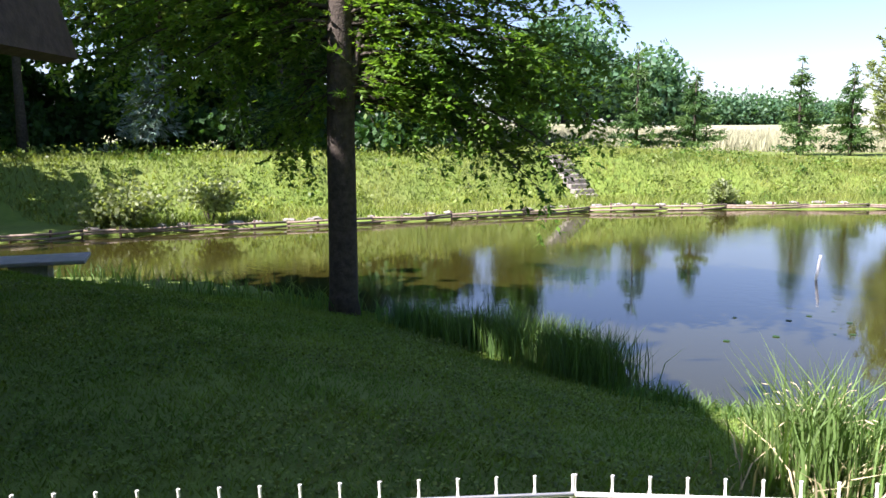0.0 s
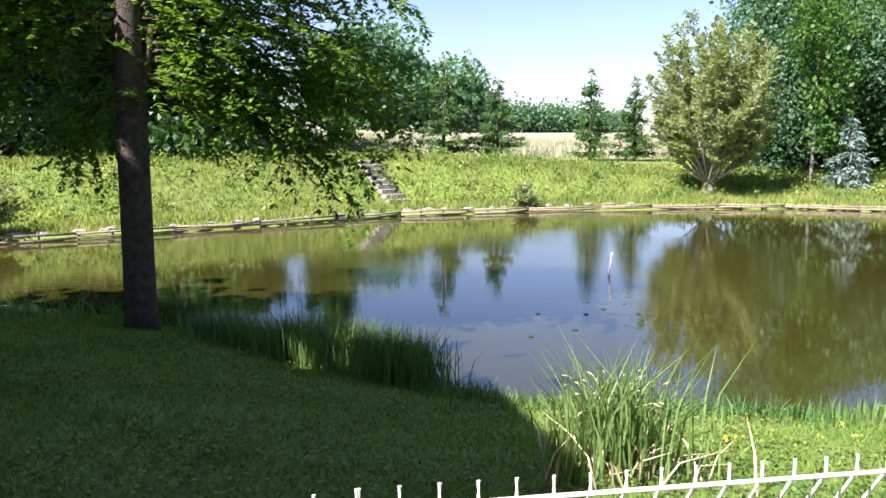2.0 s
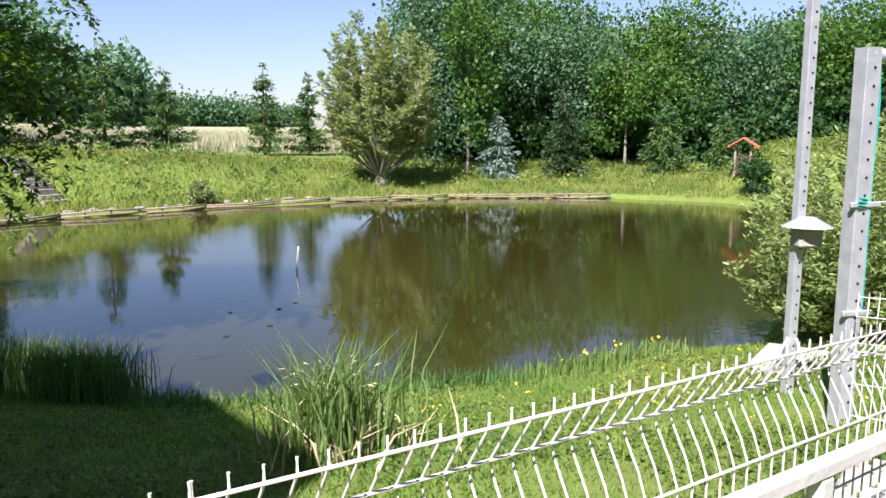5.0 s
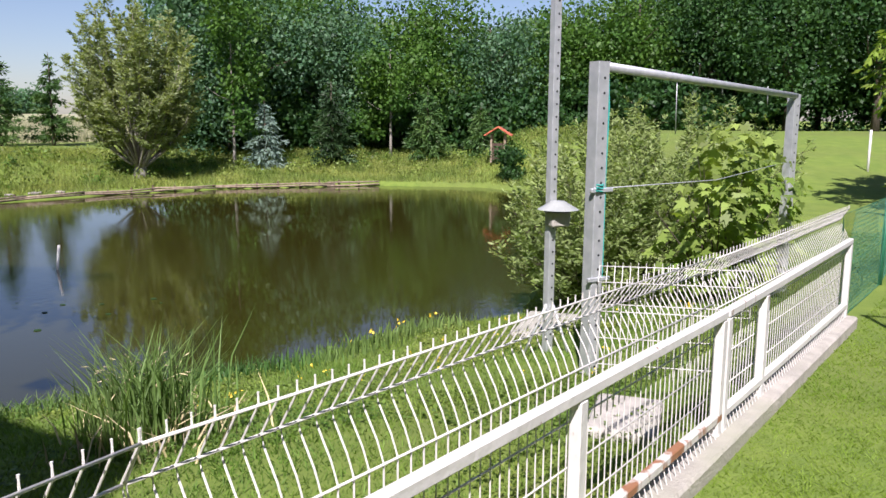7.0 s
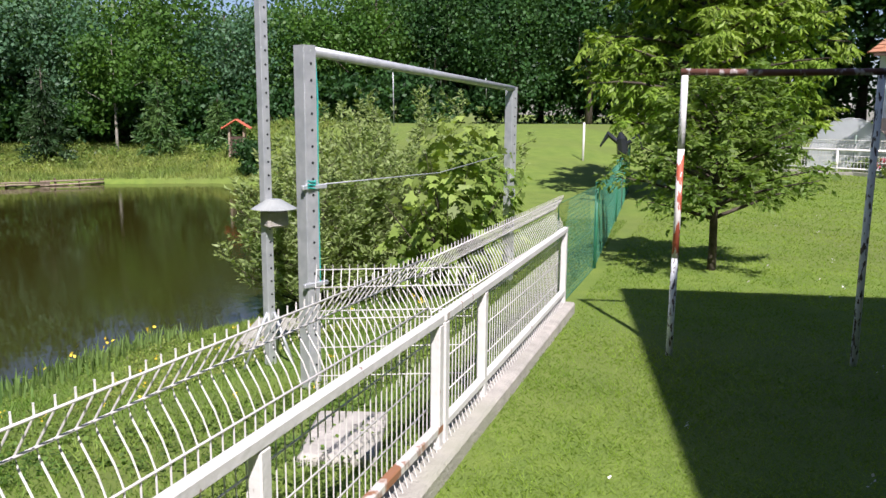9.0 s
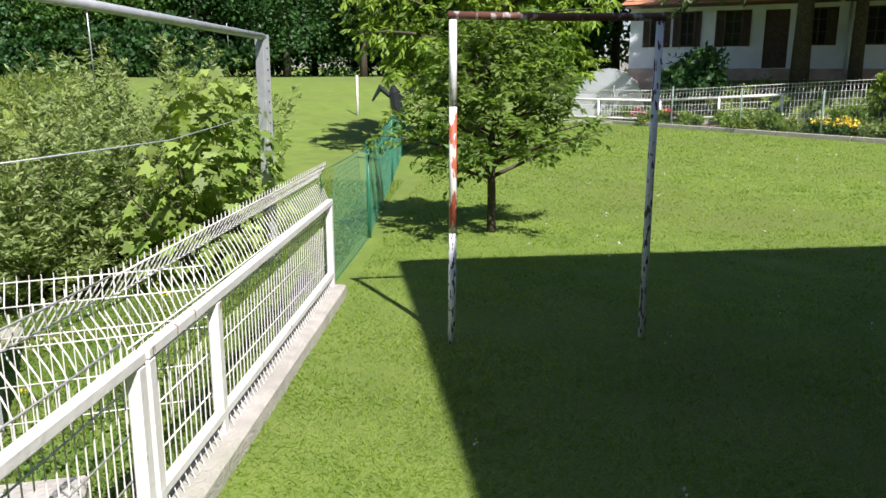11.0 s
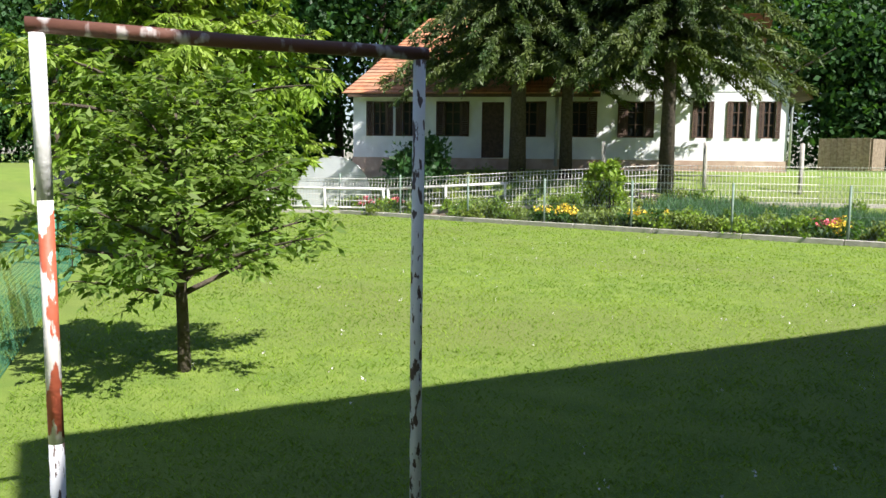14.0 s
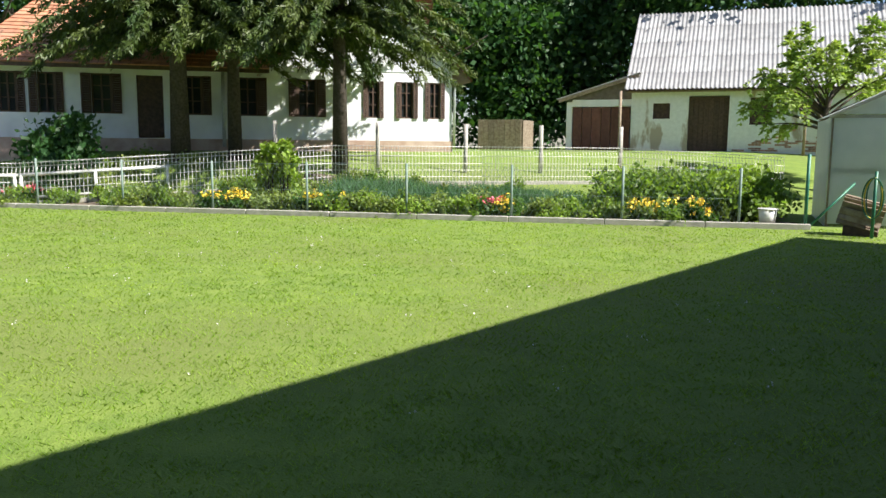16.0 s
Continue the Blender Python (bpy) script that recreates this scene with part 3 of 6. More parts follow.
def pipe(name, points, r, material, parent=None, label="", sides=10):
    bm = bmesh.new()
    tube(bm, points, r, sides)
    return smooth_sides(as_object(name, bm, material, parent, label))


def smooth_sides(ob):
    for p in ob.data.polygons:
        p.use_smooth = len(p.vertices) == 4
    return ob

lawn()

# ---- far shore and forest ----
def shore_tree():
    """A straight trunk that forks, with long boughs hanging over the water and a lighter side to the sun."""
    bs = [((0.05, 0, z0), (ex, ey, ez), lift, 0.03) for z0, ex, ey, ez, lift in (
        (3.4, 3.4, -0.2, 2.9, 0.5), (3.2, 3.45, 0.4, 2.45, 0.6), (3.0, 2.9, -0.5, 2.1, 0.6), (2.9, 2.65, -0.1, 1.65, 0.8), (2.8, 2.3, 0.35, 2.15, 0.5), (3.1, 1.9, -0.4, 2.5, 0.4),
        (3.2, 1.4, 0.5, 2.9, 0.2), (3.9, 3.2, 0.8, 3.5, 0.5), (4.3, 3.5, -0.3, 4.0, 0.5), (3.8, 2.6, -0.8, 3.3, 0.4), (3.9, 1.5, -0.7, 3.7, 0.3), (4.2, 2.2, 0.9, 4.2, 0.4), (4.6, 3.6, 0.4, 4.7, 0.5), (3.4, 2.5, 0.1, 2.8, 0.4),
        (3.6, 3.0, 0.1, 3.2, 0.5), (4.1, 2.7, 0.0, 3.9, 0.4), (3.0, 2.95, 0.3, 1.95, 0.7), (4.4, 1.2, 0.2, 4.4, 0.3),
        (3.6, -1.6, 0.5, 2.9, 0.5), (3.8, -2.7, 0.3, 2.8, 0.7), (4.0, -3.5, 0.9, 3.1, 0.7), (3.9, -2.1, 1.2, 3.3, 0.5), (4.2, -3.3, 0.1, 3.7, 0.6), (3.3, -1.0, 0.9, 2.5, 0.4), (3.0, -0.75, 0.3, 2.2, 0.4), (3.8, -1.9, -0.5, 3.2, 0.5), (4.0, -2.9, -0.3, 3.4, 0.5), (4.2, -4.0, 0.4, 3.5, 0.7), (4.4, -3.0, 0.6, 4.2, 0.4), (4.2, -1.4, 0.2, 3.8, 0.3), (4.5, -4.2, 0.9, 4.1, 0.5),
        (3.7, 0.7, 1.0, 3.3, 0.3), (4.4, 3.1, 1.0, 4.4, 0.4), (3.5, 2.2, -0.3, 3.0, 0.4), (3.3, 3.25, 0.0, 2.7, 0.5), (3.8, 3.6, 0.6, 3.3, 0.5), (4.8, 2.4, -0.4, 4.8, 0.4), (4.7, 1.0, 0.8, 4.9, 0.3))]
    bs += whorl(26, 4.8, 8.0, 5.4, 9.0, lambda k: 2.9 * (1 - k) ** 0.6 + 0.4, 15, 0.12, 0.05)
    return branched_tree("shore_tree", -0.84, 11.05, "tall dark-barked deciduous tree on the grassy pond slope",
                         [(0, 0, -0.2), (0.0, 0, 0.3), (0.01, 0, 2.5), (0.04, 0.02, 4.2), (0.1, 0, 6), (0.15, 0, 8.6)], [0.25, 0.195, 0.185, 0.165, 0.1, 0.02],
                         bs + [((0.06, 0, 2.4), (0.55, 0.1, 5.4), -0.1, 0.09)], M_LEAF_S, twigs=50, twig=0.85, per=24, size=0.05, long=1.9, droop=0.35, flat=0.72, hang=0.15, seed=5, inner=0.06)


shore_tree()
for i, (fx, fy, fh, fr) in enumerate(((9.5, 41, 5.1, 1.7), (12.4, 41, 4.2, 1.45), (17.6, 41, 4.9, 1.5), (20.2, 41, 4.7, 1.35))):
    fir("fir_tree", fx, fy, fh, fr, "young green fir tree at the edge of the meadow", M_NEEDLE_Y, 20 + i, 0.08, size=0.2, tiers=12, dense=1.9, droop=0.05, hang=0.35, shape=0.95, group="firs along the meadow")
branched_tree("willow_tree", 18.3, 30.2, "round silvery grey-green willow with many stems", [(0, 0, -0.2), (0.05, 0, 0.3), (0.1, 0.05, 0.7)], [0.32, 0.26, 0.16],
              whorl(52, 0.3, 0.9, 2.6, 6.9, lambda k: 2.45 * math.sqrt(max(0.04, 1 - (2 * k - 0.75) ** 2 / 1.7)), 31, -0.28, 0.07), M_LEAF_W, M_BARK_L, twigs=40, twig=0.95, per=32, size=0.052, long=3.2, droop=0.15, flat=0.1, hang=0.1, seed=31, inner=0.42, rise=0.35)
rng_f = np.random.default_rng(77)
for i, (tx, ty, th, tr, lf) in enumerate((
        (-26, 34, 15, 5.2, M_LEAF_D), (-20, 36, 16, 5.0, M_LEAF), (-15, 38, 15, 4.6, M_LEAF_D), (-10, 37, 14, 4.6, M_LEAF), (-8, 41, 14, 4.2, M_LEAF_D),
        (-6.5, 37, 11, 3.0, M_LEAF), (-31, 28, 14, 5, M_LEAF))):
    leafy_tree("forest_tree", tx, ty, th, tr, "dense shady deciduous tree at the wood's edge", lf, M_BARK, 0.24, 330, 32, 0.25, 100 + i, clear=0.12, group="wood behind the far bank", spread=0.6)
# Front row takes the light leaf colour to stand for sun on the crowns.
for i, (tx, ty, th, tr) in enumerate(((-15.5, 29.5, 12, 3.4), (-11, 31.5, 12, 3.4), (-6.8, 33.5, 11, 3.0), (-20, 28, 12, 3.6))):
    leafy_tree("forest_tree", tx, ty, th, tr, "tall tree over deep shade, sunlight on its crown put into yellow-green leaf colour", M_LEAF_Y, M_BARK, 0.2, 380, 34, 0.175, 120 + i, clear=0.36, group="wood behind the far bank", spread=0.5)
leafy_tree("meadow_tree", 3.7, 42.5, 5.6, 1.5, "small round tree at the edge of the meadow", M_LEAF, M_BARK, 0.12, 200, 30, 0.16, 130, clear=0.15)
for i, (tx, ty, th, tr, lf) in enumerate((
        (26, 34, 9.5, 3.2, M_LEAF_B), (29.5, 36, 9.5, 3.4, M_LEAF), (33, 33, 7.4, 3.0, M_LEAF_B), (36, 30, 7.6, 3.0, M_LEAF), (38.5, 26.5, 7.3, 3.0, M_LEAF_B), (41, 23, 6.6, 2.9, M_LEAF),
        (43, 19.5, 7.6, 3.1, M_LEAF), (45, 16, 8.4, 3.4, M_LEAF_D), (46, 12, 11.5, 4, M_LEAF_D), (48, 8, 13, 4, M_LEAF_D), (50, 3.5, 14, 4.2, M_LEAF_D), (30, 40, 11, 4, M_LEAF_B), (35, 37, 8, 3.6, M_LEAF), (44, 27, 7.6, 3.4, M_LEAF_D),
        (49, 20, 9, 4.2, M_LEAF_D), (53, 12, 14, 5, M_LEAF_D), (54, 5, 16, 5, M_LEAF_D), (55, -2, 17, 5, M_LEAF_D))):
    leafy_tree("forest_tree", tx, ty, th, tr, "dense deciduous tree in the belt beyond the pond", lf, M_BARK, 0.2, 420 if i < 9 else 290, 50, 0.15 if i < 9 else 0.185, 140 + i, clear=0.04, group="tree belt beyond the pond", spread=0.55)
# The copse's haze is painted by its bluish leaf colour.
for i in range(16):
    a = i / 8
    leafy_tree("distant_tree", 9 + 26 * a + rng_f.uniform(-1, 1), 112 + 8 * a, (12, 13.5, 11.5, 12.8, 13, 11, 8.0, 6.0, 4.2, 3.4, 3.0, 3.5, 3.2, 3.0, 3.4, 3.0)[i], 4.8 if i < 7 else 2.6, "dark rounded tree on the far side of the meadow", M_LEAF_B, M_BARK, 0.3 if i < 7 else 0.16, 170, 16, 0.62 if i < 7 else 0.4, 170 + i, clear=0.06, group="copse beyond the meadow", spread=0.9)

# Shrubs added to close bright gaps; dark leaf colour stands for shade under the trees.
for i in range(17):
    bush("undergrowth", 52 + (i % 3) * 2, -5 + i * 2.1, rng_f.uniform(3.6, 5.0), 2.6, "shrub added under the trees, its dark leaves standing for the wood's shade", M_LEAF_D, 560 + i, 85, 26, 0.26, group="undergrowth of the wood")
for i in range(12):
    bush("undergrowth", -29 + i * 2.6, 36 + (i % 3), rng_f.uniform(3.2, 4.6), 2.4, "shrub added under the trees, its dark leaves standing for the wood's shade", M_LEAF_D, 580 + i, 85, 26, 0.24, group="undergrowth of the wood")
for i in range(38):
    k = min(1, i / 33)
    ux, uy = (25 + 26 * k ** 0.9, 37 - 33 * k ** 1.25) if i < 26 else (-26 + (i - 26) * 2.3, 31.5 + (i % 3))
    bush("undergrowth", ux, uy, rng_f.uniform(1.6, 3.2), rng_f.uniform(1.5, 2.4), "shrub added under the trees, its dark leaves standing for the wood's shade", M_LEAF_D, 500 + i, 85, 26, 0.2, group="undergrowth of the wood")

# ---- white fence beside the lawn ----
RAIL_Y = 1.83
WIRE_SECTION = 6


def wire_mesh(name, height, fold, r):
    """One upright wire: straight, with a V fold near the top that leans to +y."""
    bm = bmesh.new()
    pts = [(0, 0, 0), (0, 0, height - 0.3), (0, fold * 0.3, height - 0.24), (0, fold * 0.9, height - 0.16), (0, fold, height - 0.13), (0, 0.012, height - 0.03), (0, 0.012, height)]
    tube(bm, pts, r, WIRE_SECTION)
    me = bpy.data.meshes.new(name)
    bm.to_mesh(me)
    bm.free()
    me.materials.append(M_WIRE)
    return me


def wire_panel(name, p, q, z0a, z1a, z0b, z1b, label, gap=0.056, fold=0.075, r=0.003, group="white mesh fence", levels=(0.0, 0.17, 0.36, 0.55), cross=0.0038, wire_objects=True):
    """A welded mesh panel from p to q; each upright wire is a part of its own."""
    p, q = Vector(p), Vector(q)
    length = (q - p).length
    turn = math.degrees(math.atan2(q.y - p.y, q.x - p.x))
    root = empty(name, pose(p.x, p.y, z0a, 0, 0, turn))
    n = int(length / gap)
    h0 = z1a - z0a
    me = wire_mesh("wire", h0, fold, r)
    stack = bmesh.new()
    for i in range(n + 1):
        k = i / n
        zb = (z0b - z0a) * k
        s = ((z1b - z0b) * k + h0 * (1 - k)) / h0
        if wire_objects:
            w = new("wire", me)
            w.parent = root
            w.matrix_basis = Matrix.Translation((k * length, 0, zb)) @ Matrix.Diagonal((1, 1, s, 1))
        else:
            one = bmesh.new()
            one.from_mesh(me)
            bmesh.ops.transform(one, matrix=Matrix.Translation((k * length, 0, zb)) @ Matrix.Diagonal((1, 1, s, 1)), verts=one.verts)
            tmp = bpy.data.meshes.new("tmp")
            one.to_mesh(tmp)
            one.free()
            stack.from_mesh(tmp)
            bpy.data.meshes.remove(tmp)
    if not wire_objects:
        as_object("wire_field", stack, M_WIRE, root)["kind"] = "stuff"
    h1 = z1b - z0b
    rows = [(0, v) for v in levels if v < h0 - 0.3] + [(-0.004, h0 - 0.3), (fold - 0.004, h0 - 0.13), (0.008, h0 - 0.03)]
    for off, z in rows:
        ze = z * h1 / h0 + z0b - z0a
        pipe("cross_wire", [(0, off, z), (length / 2, off, (z + ze) / 2), (length, off, ze)], cross, M_WIRE, root, sides=6)
    return tagged(root, label, "fence", group)


wire_panel("mesh_fence", (-2.7, 1.46), (0.945, 1.8465), 0.1, 1.16, 0.1, 1.15, "white wire-mesh fence panel with a folded top edge", gap=0.058)
wire_panel("mesh_fence", (0.947, 1.847), (4.22, 1.86), 0.1, 1.15, 0.12, 1.06, "white wire-mesh fence panel bowed beside the gate frame", gap=0.056)
wire_panel("mesh_fence", (4.27, 1.86), (7.7, 1.85), 0.1, 1.055, 0.08, 1.03, "white wire-mesh fence panel on a concrete plinth", gap=0.056)
wire_panel("mesh_fence", (5.42, 2.0), (5.06, 2.92), -0.1, 0.8, -0.12, 0.78, "short white mesh panel closing the side of the slope", gap=0.05)


def fence_frame(name, x0, x1, posts, label, low_mat, zr=0.765, back=0.0, tilt=0.0):
    root = empty(name, pose(x0, RAIL_Y - 0.03 - back, math.sin(radians(tilt)) * (x1 - x0), 0, tilt, math.degrees(math.atan2(back, x1 - x0))))
    ln = x1 - x0
    simple("top_rail", lambda bm: box(bm, (ln, 0.045, 0.05), (ln / 2, 0, zr - 0.025), 0, 0.008), M_RAIL, root)
    simple("bottom_rail", lambda bm: box(bm, (ln, 0.045, 0.045), (ln / 2, 0, 0.185), 0, 0.006), low_mat, root)
    for px in posts:
        simple("post", lambda bm: box(bm, (0.06, 0.05, zr - 0.05 - 0.06), (px - x0, 0.003, 0.06 + (zr - 0.11) / 2), 0, 0.006), M_RAIL, root)
    return tagged(root, label, "railing", "white steel railings")


fence_frame("steel_gate", 0.97, 4.235, (2.636, 4.2), "chipped white steel gate frame with a rusty lower rail", M_RUSTP, back=-0.012, tilt=0.55)
fence_frame("steel_railing", 4.262, 7.54, (4.29, 4.99, 7.51), "white steel fence frame standing on a concrete plinth", M_RAIL)
tagged(simple("plinth_wall", lambda bm: box(bm, (10.4, 0.21, 0.3), (2.36, 1.8, -0.06), 0, 0.014), M_CONC), "rough pale concrete plinth under the white fence", "plinth")
bm = bmesh.new()
for i in range(-58, 58):
    tube(bm, [(4.3 + i * 0.055, RAIL_Y - 0.03, 0.17), (4.3 + i * 0.055, RAIL_Y - 0.055, 0.085)], 0.003, 4)
sp = as_object("wire_spikes", bm, M_WIRE)
tagged(sp, "row of short white wire ends below the railing", "wire", kind="stuff")

# slabs on the slope
for sx, sy, sw, sd, rz in ((4.31, 2.36, 0.62, 0.4, 18), (6.95, 4.4, 0.95, 0.55, 20)):
    zz = land_z(sx, sy)
    tagged(simple("concrete_slab", lambda bm: box(bm, (sw, sd, 0.09), (sx, sy, zz + 0.015), rz, 0.02), M_CONC), "weathered pale concrete slab lying in the grass", "slab")

# ---- carpet rack on the lawn ----
rack = empty("carpet_rack", pose(6.527, 0.825, 0))
RK = 0.024
pipe("post", [(0, 0, -0.15), (0.005, -0.005, 0.72)], RK, M_RACK, rack, "white paint peeling off the steel post")
pipe("middle_post", [(0.005, -0.005, 0.721), (0.003, -0.003, 1.5)], RK, M_RACK_R, rack, "red and white paint worn off in patches")
pipe("upper_post", [(0.003, -0.003, 1.501), (0, 0, 2.006)], RK, M_RACK_W, rack, "mostly sound white paint")
pipe("post", [(0.19, -1.246, -0.15), (0.185, -1.24, 1.0), (0.19, -1.246, 2.006)], RK, M_RACK, rack)
pipe("crossbar", [(-0.005, 0.03, 2.03), (0.09, -0.62, 2.024), (0.195, -1.276, 2.03)], RK, M_RACK_B, rack, "rusty crossbar with old paint")
tagged(rack, "old carpet-beating rack of steel tube with peeling paint", "carpet rack")


# ---- grey steel swing frame and lamp pole on the slope ----
def angle_post(name, h, w, parent, at, rz=0):
    """A perforated angle iron with a row of dark holes."""
    bm = bmesh.new()
    box(bm, (w, 0.006, h), (w / 2, 0, h / 2))
    box(bm, (0.006, w, h), (0, w / 2 + 0.003, h / 2))
    bmesh.ops.transform(bm, matrix=pose(*at, 0, 0, rz), verts=bm.verts)
    ob = part(name, bm, M_ZINC, parent)
    me = bpy.data.meshes.get("hole") or None
    if me is None:
        hb = bmesh.new()
        bmesh.ops.create_cone(hb, cap_ends=True, segments=8, radius1=0.009, radius2=0.009, depth=0.002)
        bmesh.ops.rotate(hb, cent=(0, 0, 0), matrix=Matrix.Rotation(radians(90), 3, "X"), verts=hb.verts)
        me = bpy.data.meshes.new("hole")
        hb.to_mesh(me)
        hb.free()
        me.materials.append(M_GLASSD)
    m = pose(*at, 0, 0, rz)
    for i in range(int(h / 0.1)):
        o = new("bolt_hole", me)
        o.parent = ob
        o.matrix_basis = m @ Matrix.Translation((w * 0.55, -0.0045, 0.06 + i * 0.1))
    return ob


gz = land_z(5.07, 2.96)
swing = empty("swing_frame", pose(5.07, 2.96, gz))
HT = 2.13 - gz
angle_post("left_upright", HT, 0.09, swing, (-0.045, 0, 0), -20)
rx_, ry_ = 4.2, -0.22
RD = gz - land_z(9.27, 2.74)
angle_post("right_upright", HT + RD - 0.09, 0.09, swing, (rx_ - 0.045, ry_, -RD), -20)
pipe("crossbar", [(0, 0.01, HT - 0.03), (rx_, ry_ + 0.01, HT - 0.11)], 0.032, M_ZINC, swing)
pipe("wire", [(0, 0, HT - 0.85), (rx_ / 2, ry_ / 2, HT - 0.9), (rx_, ry_, HT - 0.8)], 0.004, M_ZINC, swing)
tagged(swing, "galvanised steel frame of perforated angle iron on the slope", "steel frame")

pz = land_z(5.8, 3.72)
pole = empty("lamp_pole", pose(5.8, 3.72, pz))
angle_post("mast", 5.2, 0.058, pole, (-0.035, 0, 0), -20)
bm = bmesh.new()
box(bm, (0.17, 0.14, 0.13), (0, -0.05, 0.95 - pz), -30, 0.015)
lampbox = part("junction_box", bm, M_CONC, pole, "small beige electric box")
bm = bmesh.new()
bmesh.ops.create_cone(bm, cap_ends=True, segments=20, radius1=0.17, radius2=0.05, depth=0.07)
bmesh.ops.translate(bm, vec=(0, -0.05, 1.06 - pz), verts=bm.verts)
part("rain_cap", bm, mat("cloudy_plastic", (0.3, 0.32, 0.31), (0.38, 0.4, 0.38), scale=6, rough=0.4, bump=0.1), pole, "translucent plastic rain cap")
for a in (20, 140, 260):
    pipe("brace", [(0.03 * math.cos(radians(a)), 0.03 * math.sin(radians(a)), 0.42), (0.22 * math.cos(radians(a)), 0.22 * math.sin(radians(a)), 0)], 0.012, M_ZINC, pole, sides=6)
tagged(pole, "tall galvanised steel mast with a capped electric box", "mast")


# ---- green garden fence running away over the lawn ----
def net_fence(name, pts, height, label, mesh=0.055, r=0.0016, post_r=0.022, post_h=None, material=M_GREENP, gap=2.4, net=True, first=True):
    root = empty(name, pose(0, 0, 0))
    bm = bmesh.new()
    for (ax, ay), (bx, by) in zip(pts, pts[1:]):
        ln = math.hypot(bx - ax, by - ay)
        n = max(1, round(ln / gap))
        for i in range(n + 1):
            k = i / n
            if i == 0 and (not first or (ax, ay) != tuple(pts[0])):
                continue
            px, py = ax + (bx - ax) * k, ay + (by - ay) * k
            pz_ = land_z(px, py)
            pipe("post", [(px, py, pz_ - 0.1), (px, py, pz_ + (post_h or height) + 0.05)], post_r, material, root, sides=8)
        if net:
            m = int(ln / mesh)
            for i in range(m):
                for s in (0, 1):
                    prev = None
                    steps = int(height / mesh)
                    x0 = i / m
                    q = []
                    for j in (0, steps // 2, steps):
                        k = min(1.0, max(0.0, x0 + (j if s else -j) * mesh * 0.6 / ln))
                        px, py = ax + (bx - ax) * k, ay + (by - ay) * k
                        q.append((px, py, land_z(px, py) + height * j / steps))
                    tube(bm, q, r, 3)
        for zf in (0.02, 0.5, 1.0):
            tube(bm, [(ax + (bx - ax) * t_ / 6, ay + (by - ay) * t_ / 6, land_z(ax + (bx - ax) * t_ / 6, ay + (by - ay) * t_ / 6) + height * zf) for t_ in range(7)], 0.003, 4)
    ob = as_object("net", bm, material, root)
    ob["kind"] = "stuff"
    return tagged(root, label, "fence")


net_fence("net_fence", [(7.58, 1.88), (9.87, 1.87), (13.91, 2.13), (18.2, 2.4)], 0.98, "green wire-netting fence with green steel posts", mesh=0.05, r=0.0014, gap=4.3, first=False)

# ---- trees round the lawn ----
branched_tree("young_fruit_tree", 10.1, 0.57, "young fruit tree with a slim trunk on the lawn", [(0, 0, -0.1), (0.01, 0, 0.3), (-0.01, 0.01, 0.7), (0.02, 0, 1.3), (0, 0.02, 2.1)], [0.055, 0.045, 0.042, 0.028, 0.008],
              whorl(46, 0.55, 1.8, 0.85, 2.35, lambda k: 0.3 + 1.0 * (1 - k) ** 0.75 * min(1, 0.55 + 3 * k), 41, 0.05, 0.024), M_LEAF_C, twigs=22, twig=0.3, per=13, size=0.032, long=2.6, droop=0.25, flat=0.2, hang=0.35, seed=41, inner=0.25, rise=0.15)
branched_tree("walnut_tree", 17.5, 0.9, "large leafy tree with long drooping yellow-green leaves", [(0, 0, -0.1), (0.02, 0, 1.2), (-0.05, 0.05, 3), (0.05, 0, 5.4)], [0.22, 0.18, 0.14, 0.03],
              whorl(76, 1.2, 5.0, 1.5, 5.8, lambda k: 2.3 * (1 - k ** 2) ** 0.5 * min(1, 0.7 + 2 * k) + 0.2, 43, 0.12, 0.06), M_LEAF_Y, twigs=28, twig=0.6, per=18, size=0.055, long=2.9, droop=0.35, flat=0.3, hang=0.75, seed=43, inner=0.25)
def shoot_shrub(x, y, h, rad, seed):
    """Many upright arching shoots with narrow leaves."""
    return branched_tree("shrub", x, y, "feathery light green shrub at the water's edge", [(0, 0, -0.1), (0, 0, 0.15)], [0.06, 0.04],
                         whorl(64, 0.0, 0.2, h * 0.3, h * 1.02, lambda k: rad * (0.35 + 1.0 * math.sqrt(max(0.0, 1 - k ** 2.5))), seed, -0.12, 0.012), M_SHRUB, twigs=26, twig=0.36, per=14, size=0.027, long=3.2, droop=0.1, flat=0.1, hang=0.05, seed=seed, inner=0.18, cat="bush", rise=0.45)


shoot_shrub(9.35, 5.2, 1.95, 0.85, 51)
shoot_shrub(10.9, 5.2, 2.35, 1.25, 52)
shoot_shrub(13.4, 5.5, 2.4, 1.5, 55)


